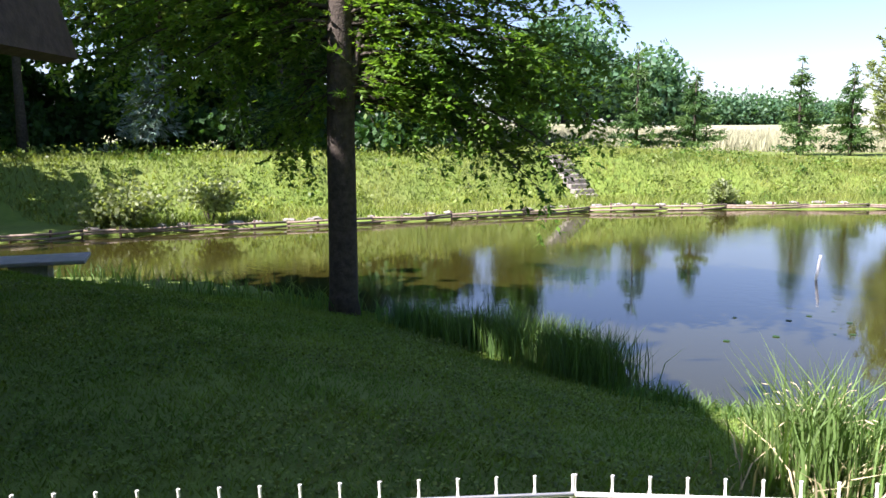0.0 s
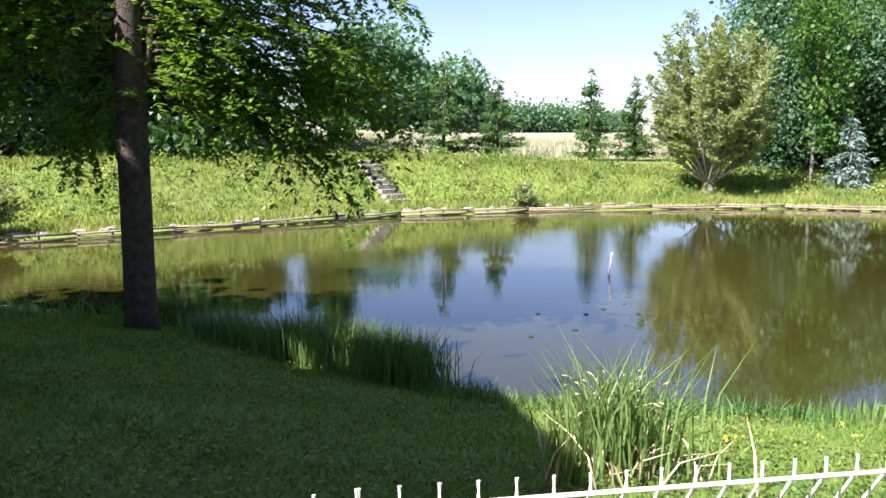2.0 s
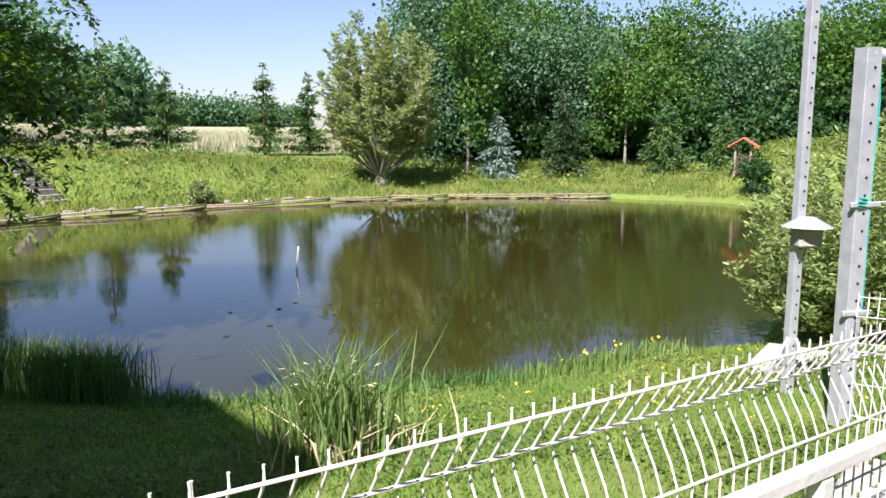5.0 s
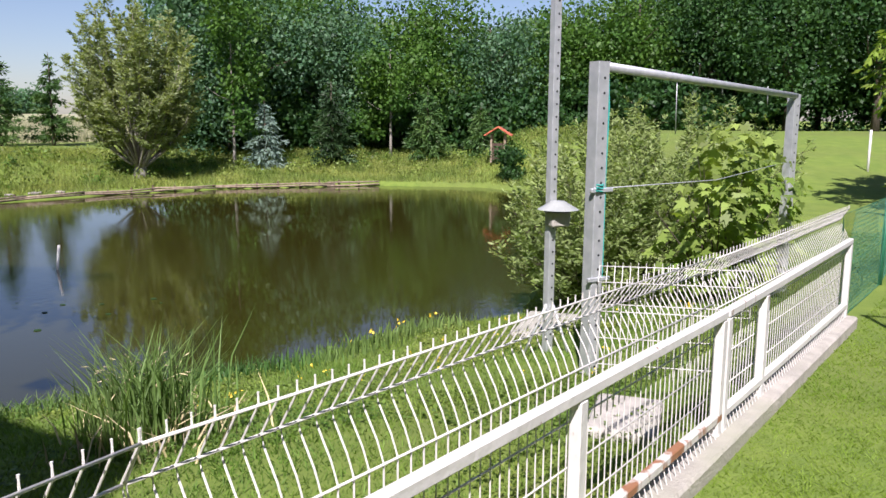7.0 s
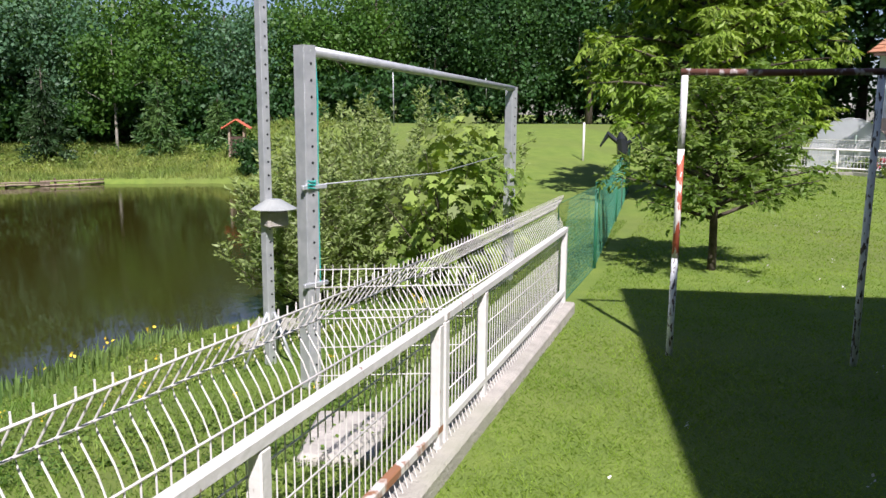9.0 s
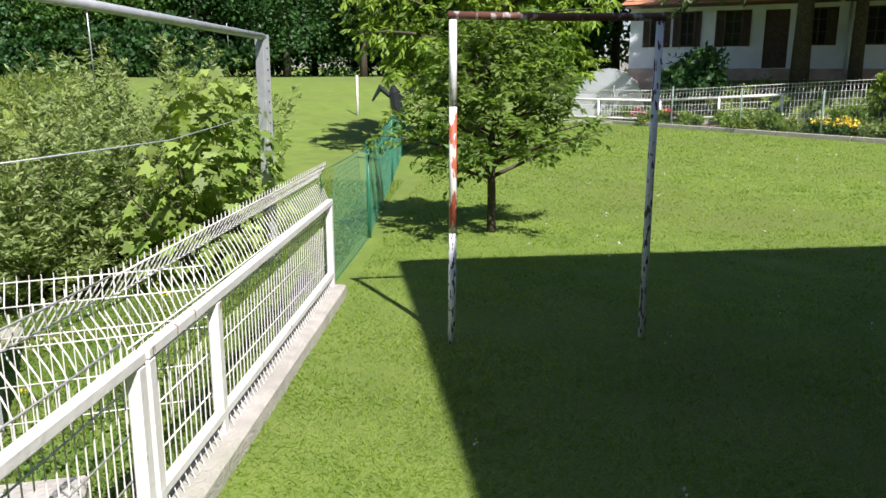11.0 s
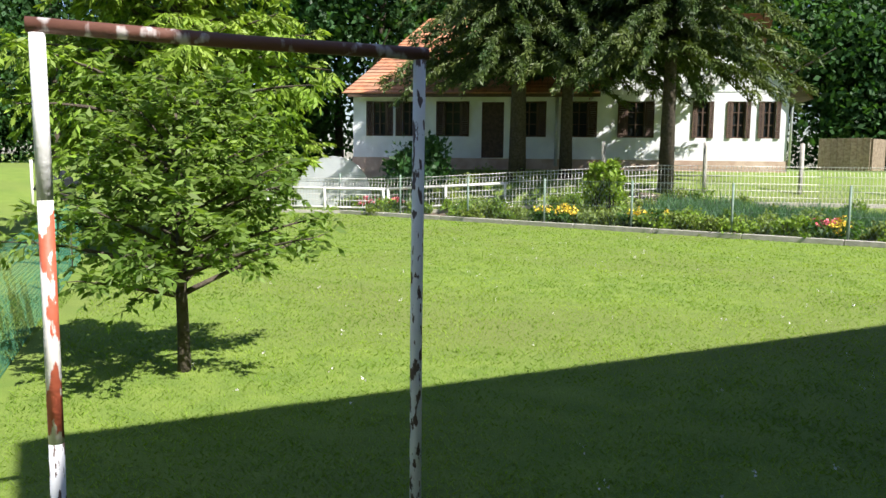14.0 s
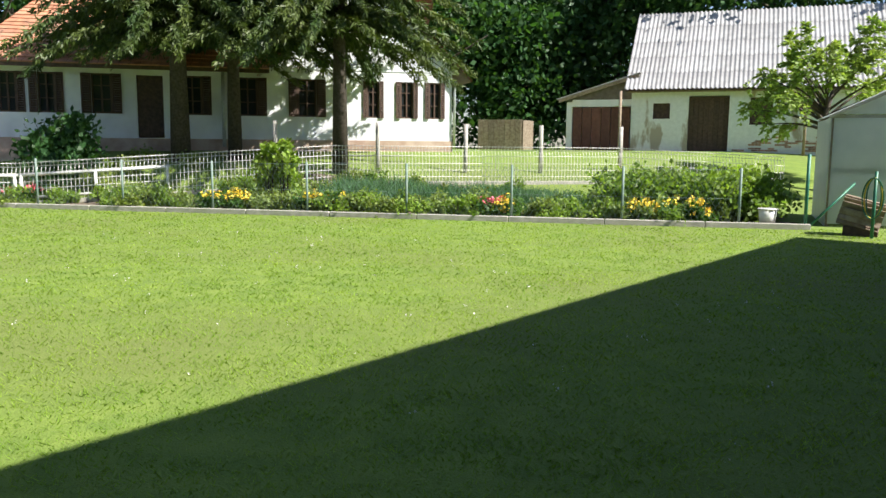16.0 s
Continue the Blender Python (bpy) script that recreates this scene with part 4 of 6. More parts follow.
def maple_bush(x, y, h, rad, seed, n=700):
    """Upright stems carrying broad five-lobed leaves that face outward and up."""
    rng = np.random.default_rng(seed)
    root = empty("maple_bush", pose(x, y, land_z(x, y)))
    bm = bmesh.new()
    for p0, p1, lift, r in whorl(12, 0.0, 0.4, h * 0.55, h * 0.95, lambda k: rad * (1 - 0.7 * k), seed, 0.05, 0.016):
        tube(bm, [p0, tuple((np.array(p0) + p1) / 2 + (0, 0, lift)), p1], 1, 5, [r, r * 0.7, r * 0.25])
    part("stem_base", bm, M_BARK, root)
    lobes = [(0, 0), (0.42, -0.12), (0.62, 0.1), (0.36, 0.22), (0.66, 0.62), (0.26, 0.52), (0, 1.08), (-0.26, 0.52), (-0.66, 0.62), (-0.36, 0.22), (-0.62, 0.1), (-0.42, -0.12)]
    pts = crown_points(n, 0, 0, h * 0.55, rad * 1.05, rad * 1.05, h * 0.52, rng, 8, 0.6)
    pts[:, 2] = np.maximum(pts[:, 2], 0.08)
    out = pts / (np.linalg.norm(pts * (1, 1, 0), axis=1)[:, None] + 0.2) * (1, 1, 0)
    nrm = out * 0.8 + np.array([0, 0, 0.7]) + rng.normal(0, 0.35, (n, 3))
    nrm /= np.linalg.norm(nrm, axis=1)[:, None]
    way = out + np.array([0, 0, -0.7]) + rng.normal(0, 0.4, (n, 3))
    way -= nrm * (way * nrm).sum(1)[:, None]
    way /= np.linalg.norm(way, axis=1)[:, None]
    side = np.cross(way, nrm)
    s = rng.uniform(0.075, 0.16, n)[:, None]
    v = np.stack([pts + side * s * a + way * s * b - nrm * s * 0.35 * (a * a + 0.25 * b * b) for a, b in lobes], 1).reshape(-1, 3)
    np_mesh("foliage", v, np.arange(n * 12).reshape(n, 12), M_LEAF_M, root)
    return tagged(root, "young maple bush with broad yellow-green leaves", "bush", "maple bushes")


maple_bush(9.0, 3.4, 1.75, 0.85, 53)
maple_bush(10.5, 3.65, 1.8, 0.95, 54)

# ---- old white farmhouse ----
HF = Vector((0.423, 0.906, 0))
HN = Vector((-0.906, 0.423, 0))
HANG = math.degrees(math.atan2(HF.y, HF.x))
HL, HD, HZ, HH = 15.2, 7.0, 1.45, 2.72
house = empty("farmhouse", pose(26.4, -18.4, HZ, 0, 0, HANG))
# local frame: x along the front, y away from the lawn is negative
def wall_with_holes(name, x0, x1, z0, z1, y0, y1, holes, material, parent):
    """A wall slab along x pierced by rectangular openings."""
    bm = bmesh.new()
    xs = sorted({x0, x1, *[h[0] for h in holes], *[h[1] for h in holes]})
    for a, b in zip(xs, xs[1:]):
        c = (a + b) / 2
        cuts = sorted((h[2], h[3]) for h in holes if h[0] <= c <= h[1])
        z = z0
        for lo, hi in cuts + [(z1, z1)]:
            if lo - z > 0.002:
                box(bm, (b - a, y1 - y0, lo - z), (c, (y0 + y1) / 2, (lo + z) / 2))
            z = hi
    bmesh.ops.remove_doubles(bm, verts=bm.verts, dist=0.0005)
    return part(name, bm, material, parent)


def shuttered_window(parent, x, z, w, h, y, shut):
    """Frame, glazing bars, dark pane and a pair of brown shutters."""
    win = empty("window")
    win.parent = parent
    win.matrix_basis = pose(x, y, z)
    bm = bmesh.new()
    for s in (-1, 1):
        box(bm, (0.05, 0.06, h), (s * (w / 2 - 0.025), -0.06, h / 2))
        box(bm, (w, 0.06, 0.05), (0, -0.06, 0.025 if s < 0 else h - 0.025))
    box(bm, (0.05, 0.05, h), (0, -0.055, h / 2))
    for k in (0.36, 0.7):
        box(bm, (w, 0.035, 0.03), (0, -0.05, h * k))
    part("frame", bm, M_WOOD_D, win)
    bm = bmesh.new()
    box(bm, (w - 0.02, 0.01, h - 0.02), (0, -0.09, h / 2))
    part("pane", bm, M_GLASSD, win)
    for s in (-1, 1):
        bm = bmesh.new()
        sw = w * (0.34 if w < 0.48 else 0.5)
        ang = (180 if s > 0 else 0) if shut else (12 * s)
        ox = s * (w / 2 + (sw / 2 if not shut else -sw / 2))
        for q in (-1, 1):
            box(bm, (0.05, 0.035, h), (ox + q * (sw / 2 - 0.025), 0.035, h / 2))
            box(bm, (sw, 0.035, 0.06), (ox, 0.0355, 0.03 if q < 0 else h - 0.03))
        for i in range(int(h / 0.075)):
            box(bm, (sw - 0.1, 0.012, 0.075), (ox, 0.033, 0.06 + i * 0.073), 0, 0, 35)
        part("shutter", bm, M_WOOD_D, win)
    return win


WINS = [(0.62, 0.42), (1.62, 0.46), (2.8, 0.42), (5.05, 0.62), (7.0, 0.62), (8.75, 0.6), (11.5, 0.6), (13.1, 0.5), (14.2, 0.5)]
holes = [(x - w / 2, x + w / 2, 1.12, 2.37) for x, w in WINS] + [(9.65, 10.45, 0.351, 2.35)]
wall_with_holes("front_wall", 0, HL, 0.35, HH, -0.35, 0, holes, M_PLASTER, house)
simple("plinth", lambda bm: box(bm, (HL + 0.06, 0.42, 1.2), (HL / 2, -0.17, -0.255)), M_PLINTH, house)
simple("back_wall", lambda bm: box(bm, (HL, 0.3, HH + 0.5), (HL / 2, -HD + 0.15, HH / 2 - 0.25)), M_PLASTER, house)
for gx in (0.16, HL - 0.16):
    simple("gable_wall", lambda bm: box(bm, (0.3, HD - 0.68, HH + 0.5), (gx, -HD / 2, HH / 2 - 0.25)), M_PLASTER, house)
for x, w in WINS:
    shuttered_window(house, x, 1.12, w, 1.25, 0.0, False)
dr = simple("door", lambda bm: box(bm, (0.8, 0.08, 1.98), (10.05, -0.12, 1.36), 0, 0.01), M_WOOD_D, house)
# hipped main roof and the cross gable
def roof_slope(name, a, b, c, d, parent, rows, tile=M_TILE):
    """A sloping deck with overlapping tile courses; a-b eave, d-c ridge."""
    a, b, c, d = (Vector(v) for v in (a, b, c, d))
    nrm = (b - a).cross(d - a).normalized()
    nrm = nrm if nrm.z > 0 else -nrm
    bm = bmesh.new()
    vs = [bm.verts.new(p - nrm * 0.03) for p in ((a, b, c, d) if (c - d).length > 0.01 else (a, b, c))]
    bm.faces.new(vs)
    deck = part(name, bm, M_WOOD_D, parent)
    for i in range(rows):
        k0, k1 = i / rows, min((i + 1.12) / rows, 1)
        l0, r0, l1, r1 = a.lerp(d, k0), b.lerp(c, k0), a.lerp(d, k1), b.lerp(c, k1)
        n = max(1, int((r0 - l0).length / 0.3))
        bm = bmesh.new()
        for j in range(n):
            e0, e1 = j / n, (j + 0.97) / n
            lift = nrm * (0.035 + 0.012 * noise.noise(Vector((i * 3.1, j * 1.7, 0))))
            q = [l0.lerp(r0, e0) + lift, l0.lerp(r0, e1) + lift, l1.lerp(r1, e1) + nrm * 0.006, l1.lerp(r1, e0) + nrm * 0.006, l0.lerp(r0, e0) - nrm * 0.01, l0.lerp(r0, e1) - nrm * 0.01]
            v = [bm.verts.new(p) for p in q]
            bm.faces.new(v[:4])
            bm.faces.new((v[4], v[5], v[1], v[0]))
        part("tile_course", bm, tile, deck)
    return deck


RZ = HH + 3.2
ov = 0.45
roof_slope("front_roof", (6.3, ov, HH - 0.1), (HL + 0.3, ov, HH - 0.1), (HL - 2.2, -HD / 2, RZ), (6.3, -HD / 2, RZ), house, 24)
roof_slope("back_roof", (HL + 0.3, -HD - ov, HH - 0.1), (-0.2, -HD - ov, HH - 0.1), (-0.2, -HD / 2, RZ), (HL - 2.2, -HD / 2, RZ), house, 10)
roof_slope("hip_roof", (HL + 0.3, ov, HH - 0.1), (HL + 0.3, -HD - ov, HH - 0.1), (HL - 2.2, -HD / 2, RZ), (HL - 2.2, -HD / 2, RZ), house, 24)
simple("eave_board", lambda bm: box(bm, (HL - 6.2, 0.1, 0.16), (HL / 2 + 3.2, ov - 0.06, HH - 0.14)), M_WOOD_D, house)
# street-side gable of the right-hand wing
bm = bmesh.new()
gv = [bm.verts.new(p) for p in ((-0.25, 0.02, HH - 0.02), (6.2, 0.02, HH - 0.02), (3.0, 0.02, HH + 3.4), (-0.25, -0.3, HH - 0.02), (6.2, -0.3, HH - 0.02), (3.0, -0.3, HH + 3.4))]
for f in ((0, 1, 2), (5, 4, 3), (0, 2, 5, 3), (1, 4, 5, 2), (0, 3, 4, 1)):
    bm.faces.new([gv[i] for i in f])
part("wing_gable", bm, M_PLASTER, house)
roof_slope("wing_roof", (-0.65, -3.5, HH - 0.3), (-0.65, 0.35, HH - 0.3), (3.0, 0.35, HH + 3.5), (3.0, -3.5, HH + 3.5), house, 20)
roof_slope("wing_roof", (6.65, 0.35, HH - 0.3), (6.65, -3.5, HH - 0.3), (3.0, -3.5, HH + 3.5), (3.0, 0.35, HH + 3.5), house, 20)
pipe("downpipe", [(-0.12, 0.1, HH - 0.3), (-0.08, 0.06, HH - 0.7), (-0.08, 0.06, 0.1)], 0.045, M_ZINC, house)
pipe("downpipe", [(7.78, 0.1, HH - 0.2), (7.78, 0.06, 0.1)], 0.06, M_ZINC, house)
tagged(house, "old whitewashed farmhouse with brown shutters and a clay tile roof", "house")

# ---- barn ----
barn = empty("barn", pose(26.2, -28.4, 1.5, 0, 0, 210))
BL = 14
bholes = [(0.9, 1.6, 1.35, 2.0), (2.35, 3.95, 0.0, 2.3), (4.75, 5.6, 1.1, 2.2), (6.6, 7.6, 1.5, 2.0)]
wall_with_holes("front_wall", 0, BL, -0.9, 2.75, -0.3, 0, bholes, M_FLAKE, barn)
simple("back_wall", lambda bm: box(bm, (BL, 0.3, 3), (BL / 2, 6.35, 1.25)), M_PLASTER, barn)
for gx in (0.16, BL - 0.16):
    simple("gable_wall", lambda bm: box(bm, (0.3, 6.18, 3), (gx, 3.1, 1.25)), M_PLASTER, barn)
bdoor = simple("door", lambda bm: box(bm, (1.58, 0.03, 2.26), (3.15, -0.06, 1.14)), M_WOOD_D, barn, "dark double doors of boards")
for i in range(8):
    simple("board", lambda bm: box(bm, (0.19, 0.03, 2.24), (2.45 + 0.2 * i, -0.1, 1.13), 0, 0.006), M_WOOD_D, bdoor)
for wx0, wx1, wz0, wz1 in bholes[:1] + bholes[2:]:
    simple("window", lambda bm: [box(bm, (wx1 - wx0, 0.02, wz1 - wz0), ((wx0 + wx1) / 2, -0.14, (wz0 + wz1) / 2)), box(bm, (0.05, 0.05, wz1 - wz0), ((wx0 + wx1) / 2, -0.17, (wz0 + wz1) / 2)), box(bm, (wx1 - wx0, 0.06, 0.05), ((wx0 + wx1) / 2, -0.175, wz0 + 0.03))], M_WOOD_D, barn)
# bared brick at the foot of the wall
brick_me = None
rng_b = np.random.default_rng(9)
for i in range(90):
    k = rng_b.random()
    bx = 4.3 + rng_b.random() * 3.6
    bz = 0.06 + 0.075 * int(rng_b.random() ** 1.6 * 13)
    if bz > 0.9 - abs(bx - 6.3) * 0.35:
        continue
    if brick_me is None:
        bb = bmesh.new()
        box(bb, (0.24, 0.03, 0.065), (0, 0, 0), 0, 0.006)
        brick_me = bpy.data.meshes.new("brick")
        bb.to_mesh(brick_me)
        bb.free()
        brick_me.materials.append(mat("bare_brick", (0.34, 0.17, 0.11), (0.46, 0.3, 0.22), scale=9, rough=0.95, obj=0.3))
    o = new("brick", brick_me)
    o.parent = barn
    o.matrix_basis = pose(round(bx / 0.25) * 0.25 + (0.125 if int(bz / 0.075) % 2 else 0), -0.31 + rng_b.uniform(-0.006, 0.006), bz)


def corrugated(name, x0, x1, y0, z0, y1, z1, parent, pitch=0.18, amp=0.03, rows=5, waves=5, sheet_mat=M_ETERNIT):
    """A roof of corrugated sheets, each sheet its own piece, overlapping upward."""
    run, rise = (y1 - y0) / rows * 1.06, (z1 - z0) / rows * 1.06
    bm = bmesh.new()
    prev = None
    for i in range(waves * 6 + 1):
        w = amp * math.sin(i / 6 * 2 * math.pi)
        va, vb = bm.verts.new((i / 6 * pitch, 0, w + 0.02)), bm.verts.new((i / 6 * pitch, run, rise + w))
        if prev:
            bm.faces.new((prev[0], va, vb, prev[1]))
        prev = (va, vb)
    me = bpy.data.meshes.new("sheet")
    bm.to_mesh(me)
    bm.free()
    me.materials.append(sheet_mat)
    me.polygons.foreach_set("use_smooth", [True] * len(me.polygons))
    deck = simple(name, lambda q: box(q, (x1 - x0 - 0.1, math.hypot(y1 - y0, z1 - z0) - 0.1, 0.03), ((x0 + x1) / 2, (y0 + y1) / 2, (z0 + z1) / 2 - 0.09), 0, 0, math.degrees(math.atan2(z1 - z0, y1 - y0))), M_WOOD_D, parent)
    for r in range(rows):
        for j in range(int((x1 - x0) / (pitch * waves)) + 1):
            o = new("sheet", me)
            o.parent = deck
            o.matrix_basis = Matrix.Translation((x0 + j * pitch * waves, y0 + (y1 - y0) * r / rows, z0 + (z1 - z0) * r / rows + 0.004 * (j % 2)))
    return deck


corrugated("front_roof", -0.25, BL + 0.3, -0.75, 2.55, 3.2, 6.2, barn)
simple("back_roof", lambda bm: box(bm, (BL + 0.5, 5.2, 0.06), (BL / 2, 5.1, 4.4), 0, 0, -43), M_ETERNIT, barn)
simple("eave_board", lambda bm: box(bm, (BL + 0.3, 0.08, 0.18), (BL / 2, -0.6, 2.52)), M_WOOD, barn)
for gx in (0.0, 6.5):
    pipe("roof_post", [(gx + 0.3 if gx else -0.4, -0.75, -0.4), (gx + 0.3 if gx else -0.4, -0.75, 2.5)], 0.06, M_WOOD, barn)
tagged(barn, "old whitewashed barn with a corrugated grey roof", "barn")
shed = empty("lean_to_shed", pose(28.7, -27.0, 1.5, 0, 0, 210))
simple("side_wall", lambda bm: box(bm, (0.25, 3, 2.2), (0.13, 1.5, 1.0)), M_PLASTER, shed)
simple("lintel", lambda bm: box(bm, (2.7, 0.25, 0.3), (1.6, 0.13, 2.05)), M_PLASTER, shed)
simple("back_wall", lambda bm: box(bm, (2.9, 0.2, 2.2), (1.5, 3.1, 1.0)), M_PLASTER, shed)
for i in range(6):
    simple("board", lambda bm: box(bm, (0.4, 0.05, 1.85), (0.47 + i * 0.42, 0.1, 0.95), 0, 0.006), mat("red_brown_boards", (0.11, 0.045, 0.035), (0.17, 0.08, 0.06), scale=9, rough=0.85, obj=0.2) if i == 0 else bpy.data.materials["red_brown_boards"], shed)
M_OLDSHEET = mat("dark_old_sheet", (0.12, 0.1, 0.085), (0.2, 0.17, 0.145), scale=4, rough=0.9)
simple("roof", lambda bm: box(bm, (3.75, 3.5, 0.05), (1.38, 1.5, 2.76), 0, 0.01, 0, -17), M_ETERNIT, shed)
simple("rafter", lambda bm: box(bm, (3.6, 0.06, 0.14), (1.4, -0.2, 2.66), 0, 0.008, 0, -17), M_WOOD, shed)
bm = bmesh.new()
tri = [[bm.verts.new((tx, ty, tz)) for tx, tz in ((-0.05, 2.21), (3.0, 2.21), (3.0, 3.12))] for ty in (0.02, 0.12)]
bm.faces.new(tri[0])
bm.faces.new(tri[1][::-1])
for i in range(3):
    bm.faces.new((tri[0][i], tri[1][i], tri[1][(i + 1) % 3], tri[0][(i + 1) % 3]))
part("gable_boarding", bm, M_OLDSHEET, shed)
tagged(shed, "low lean-to shed with a red-brown board gate", "shed")
outh = empty("outhouse", pose(30.5, -23.5, 1.5, 0, 0, 205))
for i in range(8):
    simple("board", lambda bm: box(bm, (0.24, 0.04, 1.35), (i * 0.25, 0, 0.6), 0, 0.006), M_WOOD, outh)
simple("cabin", lambda bm: box(bm, (2.1, 1.3, 1.4), (0.9, 0.7, 0.55), 0, 0.01), M_WOOD, outh)
tagged(outh, "weathered board hutch behind the yard", "hutch")

# ---- dark wood behind the farm ----
for i, (tx, ty, th, tr) in enumerate(((44, -8, 15, 5), (43, -15, 16, 5), (41, -21, 16, 5), (38, -26, 15, 4.6), (38, -33, 17, 5), (33, -36, 17, 5), (27, -41, 17, 5.5), (20, -44, 17, 5.5), (13, -47, 17, 5.5), (48, 0, 16, 5), (6, -48, 16, 5.5), (52, -7, 16, 5), (51, -14, 17, 5), (46, -26, 18, 6), (40, -42, 19, 6), (36, -29.5, 9, 3.2))):
    leafy_tree("forest_tree", tx, ty, th, tr, "tall dark deciduous tree behind the farm", M_LEAF_D, M_BARK, 0.28, 300, 46, 0.24, 200 + i, clear=0.03, group="wood behind the farm", spread=0.7)

# ---- white yard fence ----
def yard_fence(p, q, z0, z1, mid):
    wire_panel("yard_fence", p, q, z0 + 0.05, z0 + 1.12, z1 + 0.05, z1 + 1.12, "white wire-mesh yard fence with a folded top", gap=0.1, r=0.0075, cross=0.009, group="white yard fence", wire_objects=False)


WFC = (25.9, -8.05)
segs = [((29.5, -1.2), (27.6, -4.7)), ((27.6, -4.7), WFC), (WFC, (24.0, -12.0)), ((24.0, -12.0), (22.1, -16.0)), ((22.1, -16.0), (20.2, -20.0)), ((20.2, -20.0), (17.0, -24.0))]
for p, q in segs:
    yard_fence(p, q, land_z(*p), land_z(*q), 0)
for p, q in segs[:2]:
    za, zb = land_z(*p), land_z(*q)
    root = empty("yard_railing", pose(0, 0, 0))
    pipe("top_rail", [(p[0] - 0.06, p[1] - 0.03, za + 0.78), (q[0] - 0.06, q[1] - 0.03, zb + 0.78)], 0.04, M_WHITE, root, sides=6)
    pipe("bottom_rail", [(p[0] - 0.06, p[1] - 0.03, za + 0.2), (q[0] - 0.06, q[1] - 0.03, zb + 0.2)], 0.035, M_WHITE, root, sides=6)
    for k in (0.02, 0.5, 0.98):
        bx, by, bz = p[0] + (q[0] - p[0]) * k - 0.06, p[1] + (q[1] - p[1]) * k - 0.03, za + (zb - za) * k
        pipe("post", [(bx, by, bz - 0.1), (bx, by, bz + 0.8)], 0.045, M_WHITE, root, sides=6)
    tagged(root, "white steel frame of the yard fence", "railing", "white yard railings")
for p, q in segs:
    dx, dy = q[0] - p[0], q[1] - p[1]
    ln = math.hypot(dx, dy)
    zm = (land_z(*p) + land_z(*q)) / 2
    tilt = -math.degrees(math.atan2(land_z(*q) - land_z(*p), ln))
    tagged(simple("yard_plinth", lambda bm: box(bm, (ln, 0.16, 0.34), (p[0] + dx / 2, p[1] + dy / 2, zm - 0.08), math.degrees(math.atan2(dy, dx)), 0.01, 0, tilt), M_CONC), "low concrete plinth under the yard fence", "plinth", "yard fence plinths")
for k in (0.1, 0.32, 0.52, 0.7, 0.9):
    fx, fy = 25.3 - 6.0 * k, -9.6 - 12.4 * k
    tagged(pipe("concrete_pillar", [(fx + 1.2, fy - 0.4, land_z(fx + 1.2, fy - 0.4) - 0.1), (fx + 1.2, fy - 0.4, land_z(fx + 1.2, fy - 0.4) + 1.5)], 0.07, M_CONC, sides=6), "grey weathered concrete fence post in the yard", "fence post", "concrete yard posts")

# ---- tall spruces in the yard ----
for i, (sx, sy, tr, col) in enumerate(((28.2, -9.3, 0.27, M_BARK), (27.9, -10.9, 0.2, M_BARK), (25.0, -12.9, 0.21, M_BARK))):
    fir("spruce_tree", sx, sy, 9.2, (4.6, 3.6, 4.6)[i], "tall old spruce with drooping boughs in the yard", M_NEEDLE_O, 60 + i, tr, bare=(0.4, 0.41, 0.43)[i], tiers=32, droop=0.42, size=0.17, dense=3.0, group="old spruces in the yard", bark=col, hang=1.1, shape=0.5)
bush("yard_tree", 28.9, -5.9, 2.2, 1.25, "small round dark shrub before the farmhouse", M_LEAF_D, 66, 130, 24, 0.13)

# ---- kitchen garden ----
GA, GB = Vector((28.5, -3.25, 0)), Vector((12.4, -16.3, 0))
GD = (GB - GA).normalized()
GO = Vector((-GD.y, GD.x, 0)) * -1
if GO.dot(Vector((1, -1, 0))) < 0:
    GO = -GO


def garden_at(s, off):
    p = GA + GD * s + GO * off
    return p.x, p.y


GLEN = (GB - GA).length
kb = empty("garden_kerb")
for i in range(10):
    s0, s1 = GLEN * i / 10, GLEN * (i + 1) / 10 - 0.02
    a_, b_ = garden_at(s0, 0), garden_at(s1, 0)
    simple("kerb_stone", lambda bm: box(bm, (s1 - s0, 0.1, 0.3), ((a_[0] + b_[0]) / 2, (a_[1] + b_[1]) / 2, land_z((a_[0] + b_[0]) / 2, (a_[1] + b_[1]) / 2) - 0.03), math.degrees(math.atan2(GD.y, GD.x)), 0.01), M_CONC, kb)
tagged(kb, "low concrete kerb along the kitchen garden", "kerb")
net_fence("garden_fence", [garden_at(0.2, 0.1), garden_at(GLEN - 1.4, 0.1)], 1.2, "green-grey wire garden fence on slim steel posts", mesh=0.12, r=0.0028, post_r=0.028, gap=2.45, material=mat("grey_green_steel", (0.13, 0.2, 0.16), (0.2, 0.26, 0.22), scale=10, rough=0.6, bump=0.1))
sl = bmesh.new()
q = [sl.verts.new((*garden_at(s, o), land_z(*garden_at(s, o)) + 0.02)) for s, o in ((0, 0.06), (GLEN, 0.06), (GLEN, 1.6), (0, 1.6))]
sl.faces.new(q)
q2 = [sl.verts.new((*garden_at(s, o), land_z(*garden_at(s, o)) + 0.02)) for s, o in ((0, 2.2), (GLEN, 2.2), (GLEN, 4.6), (0, 4.6))]
sl.faces.new(q2)
tagged(as_object("garden_bed", sl, M_SOIL), "dug brown soil of the kitchen garden beds", "soil", kind="structure")
rng_g = np.random.default_rng(5)
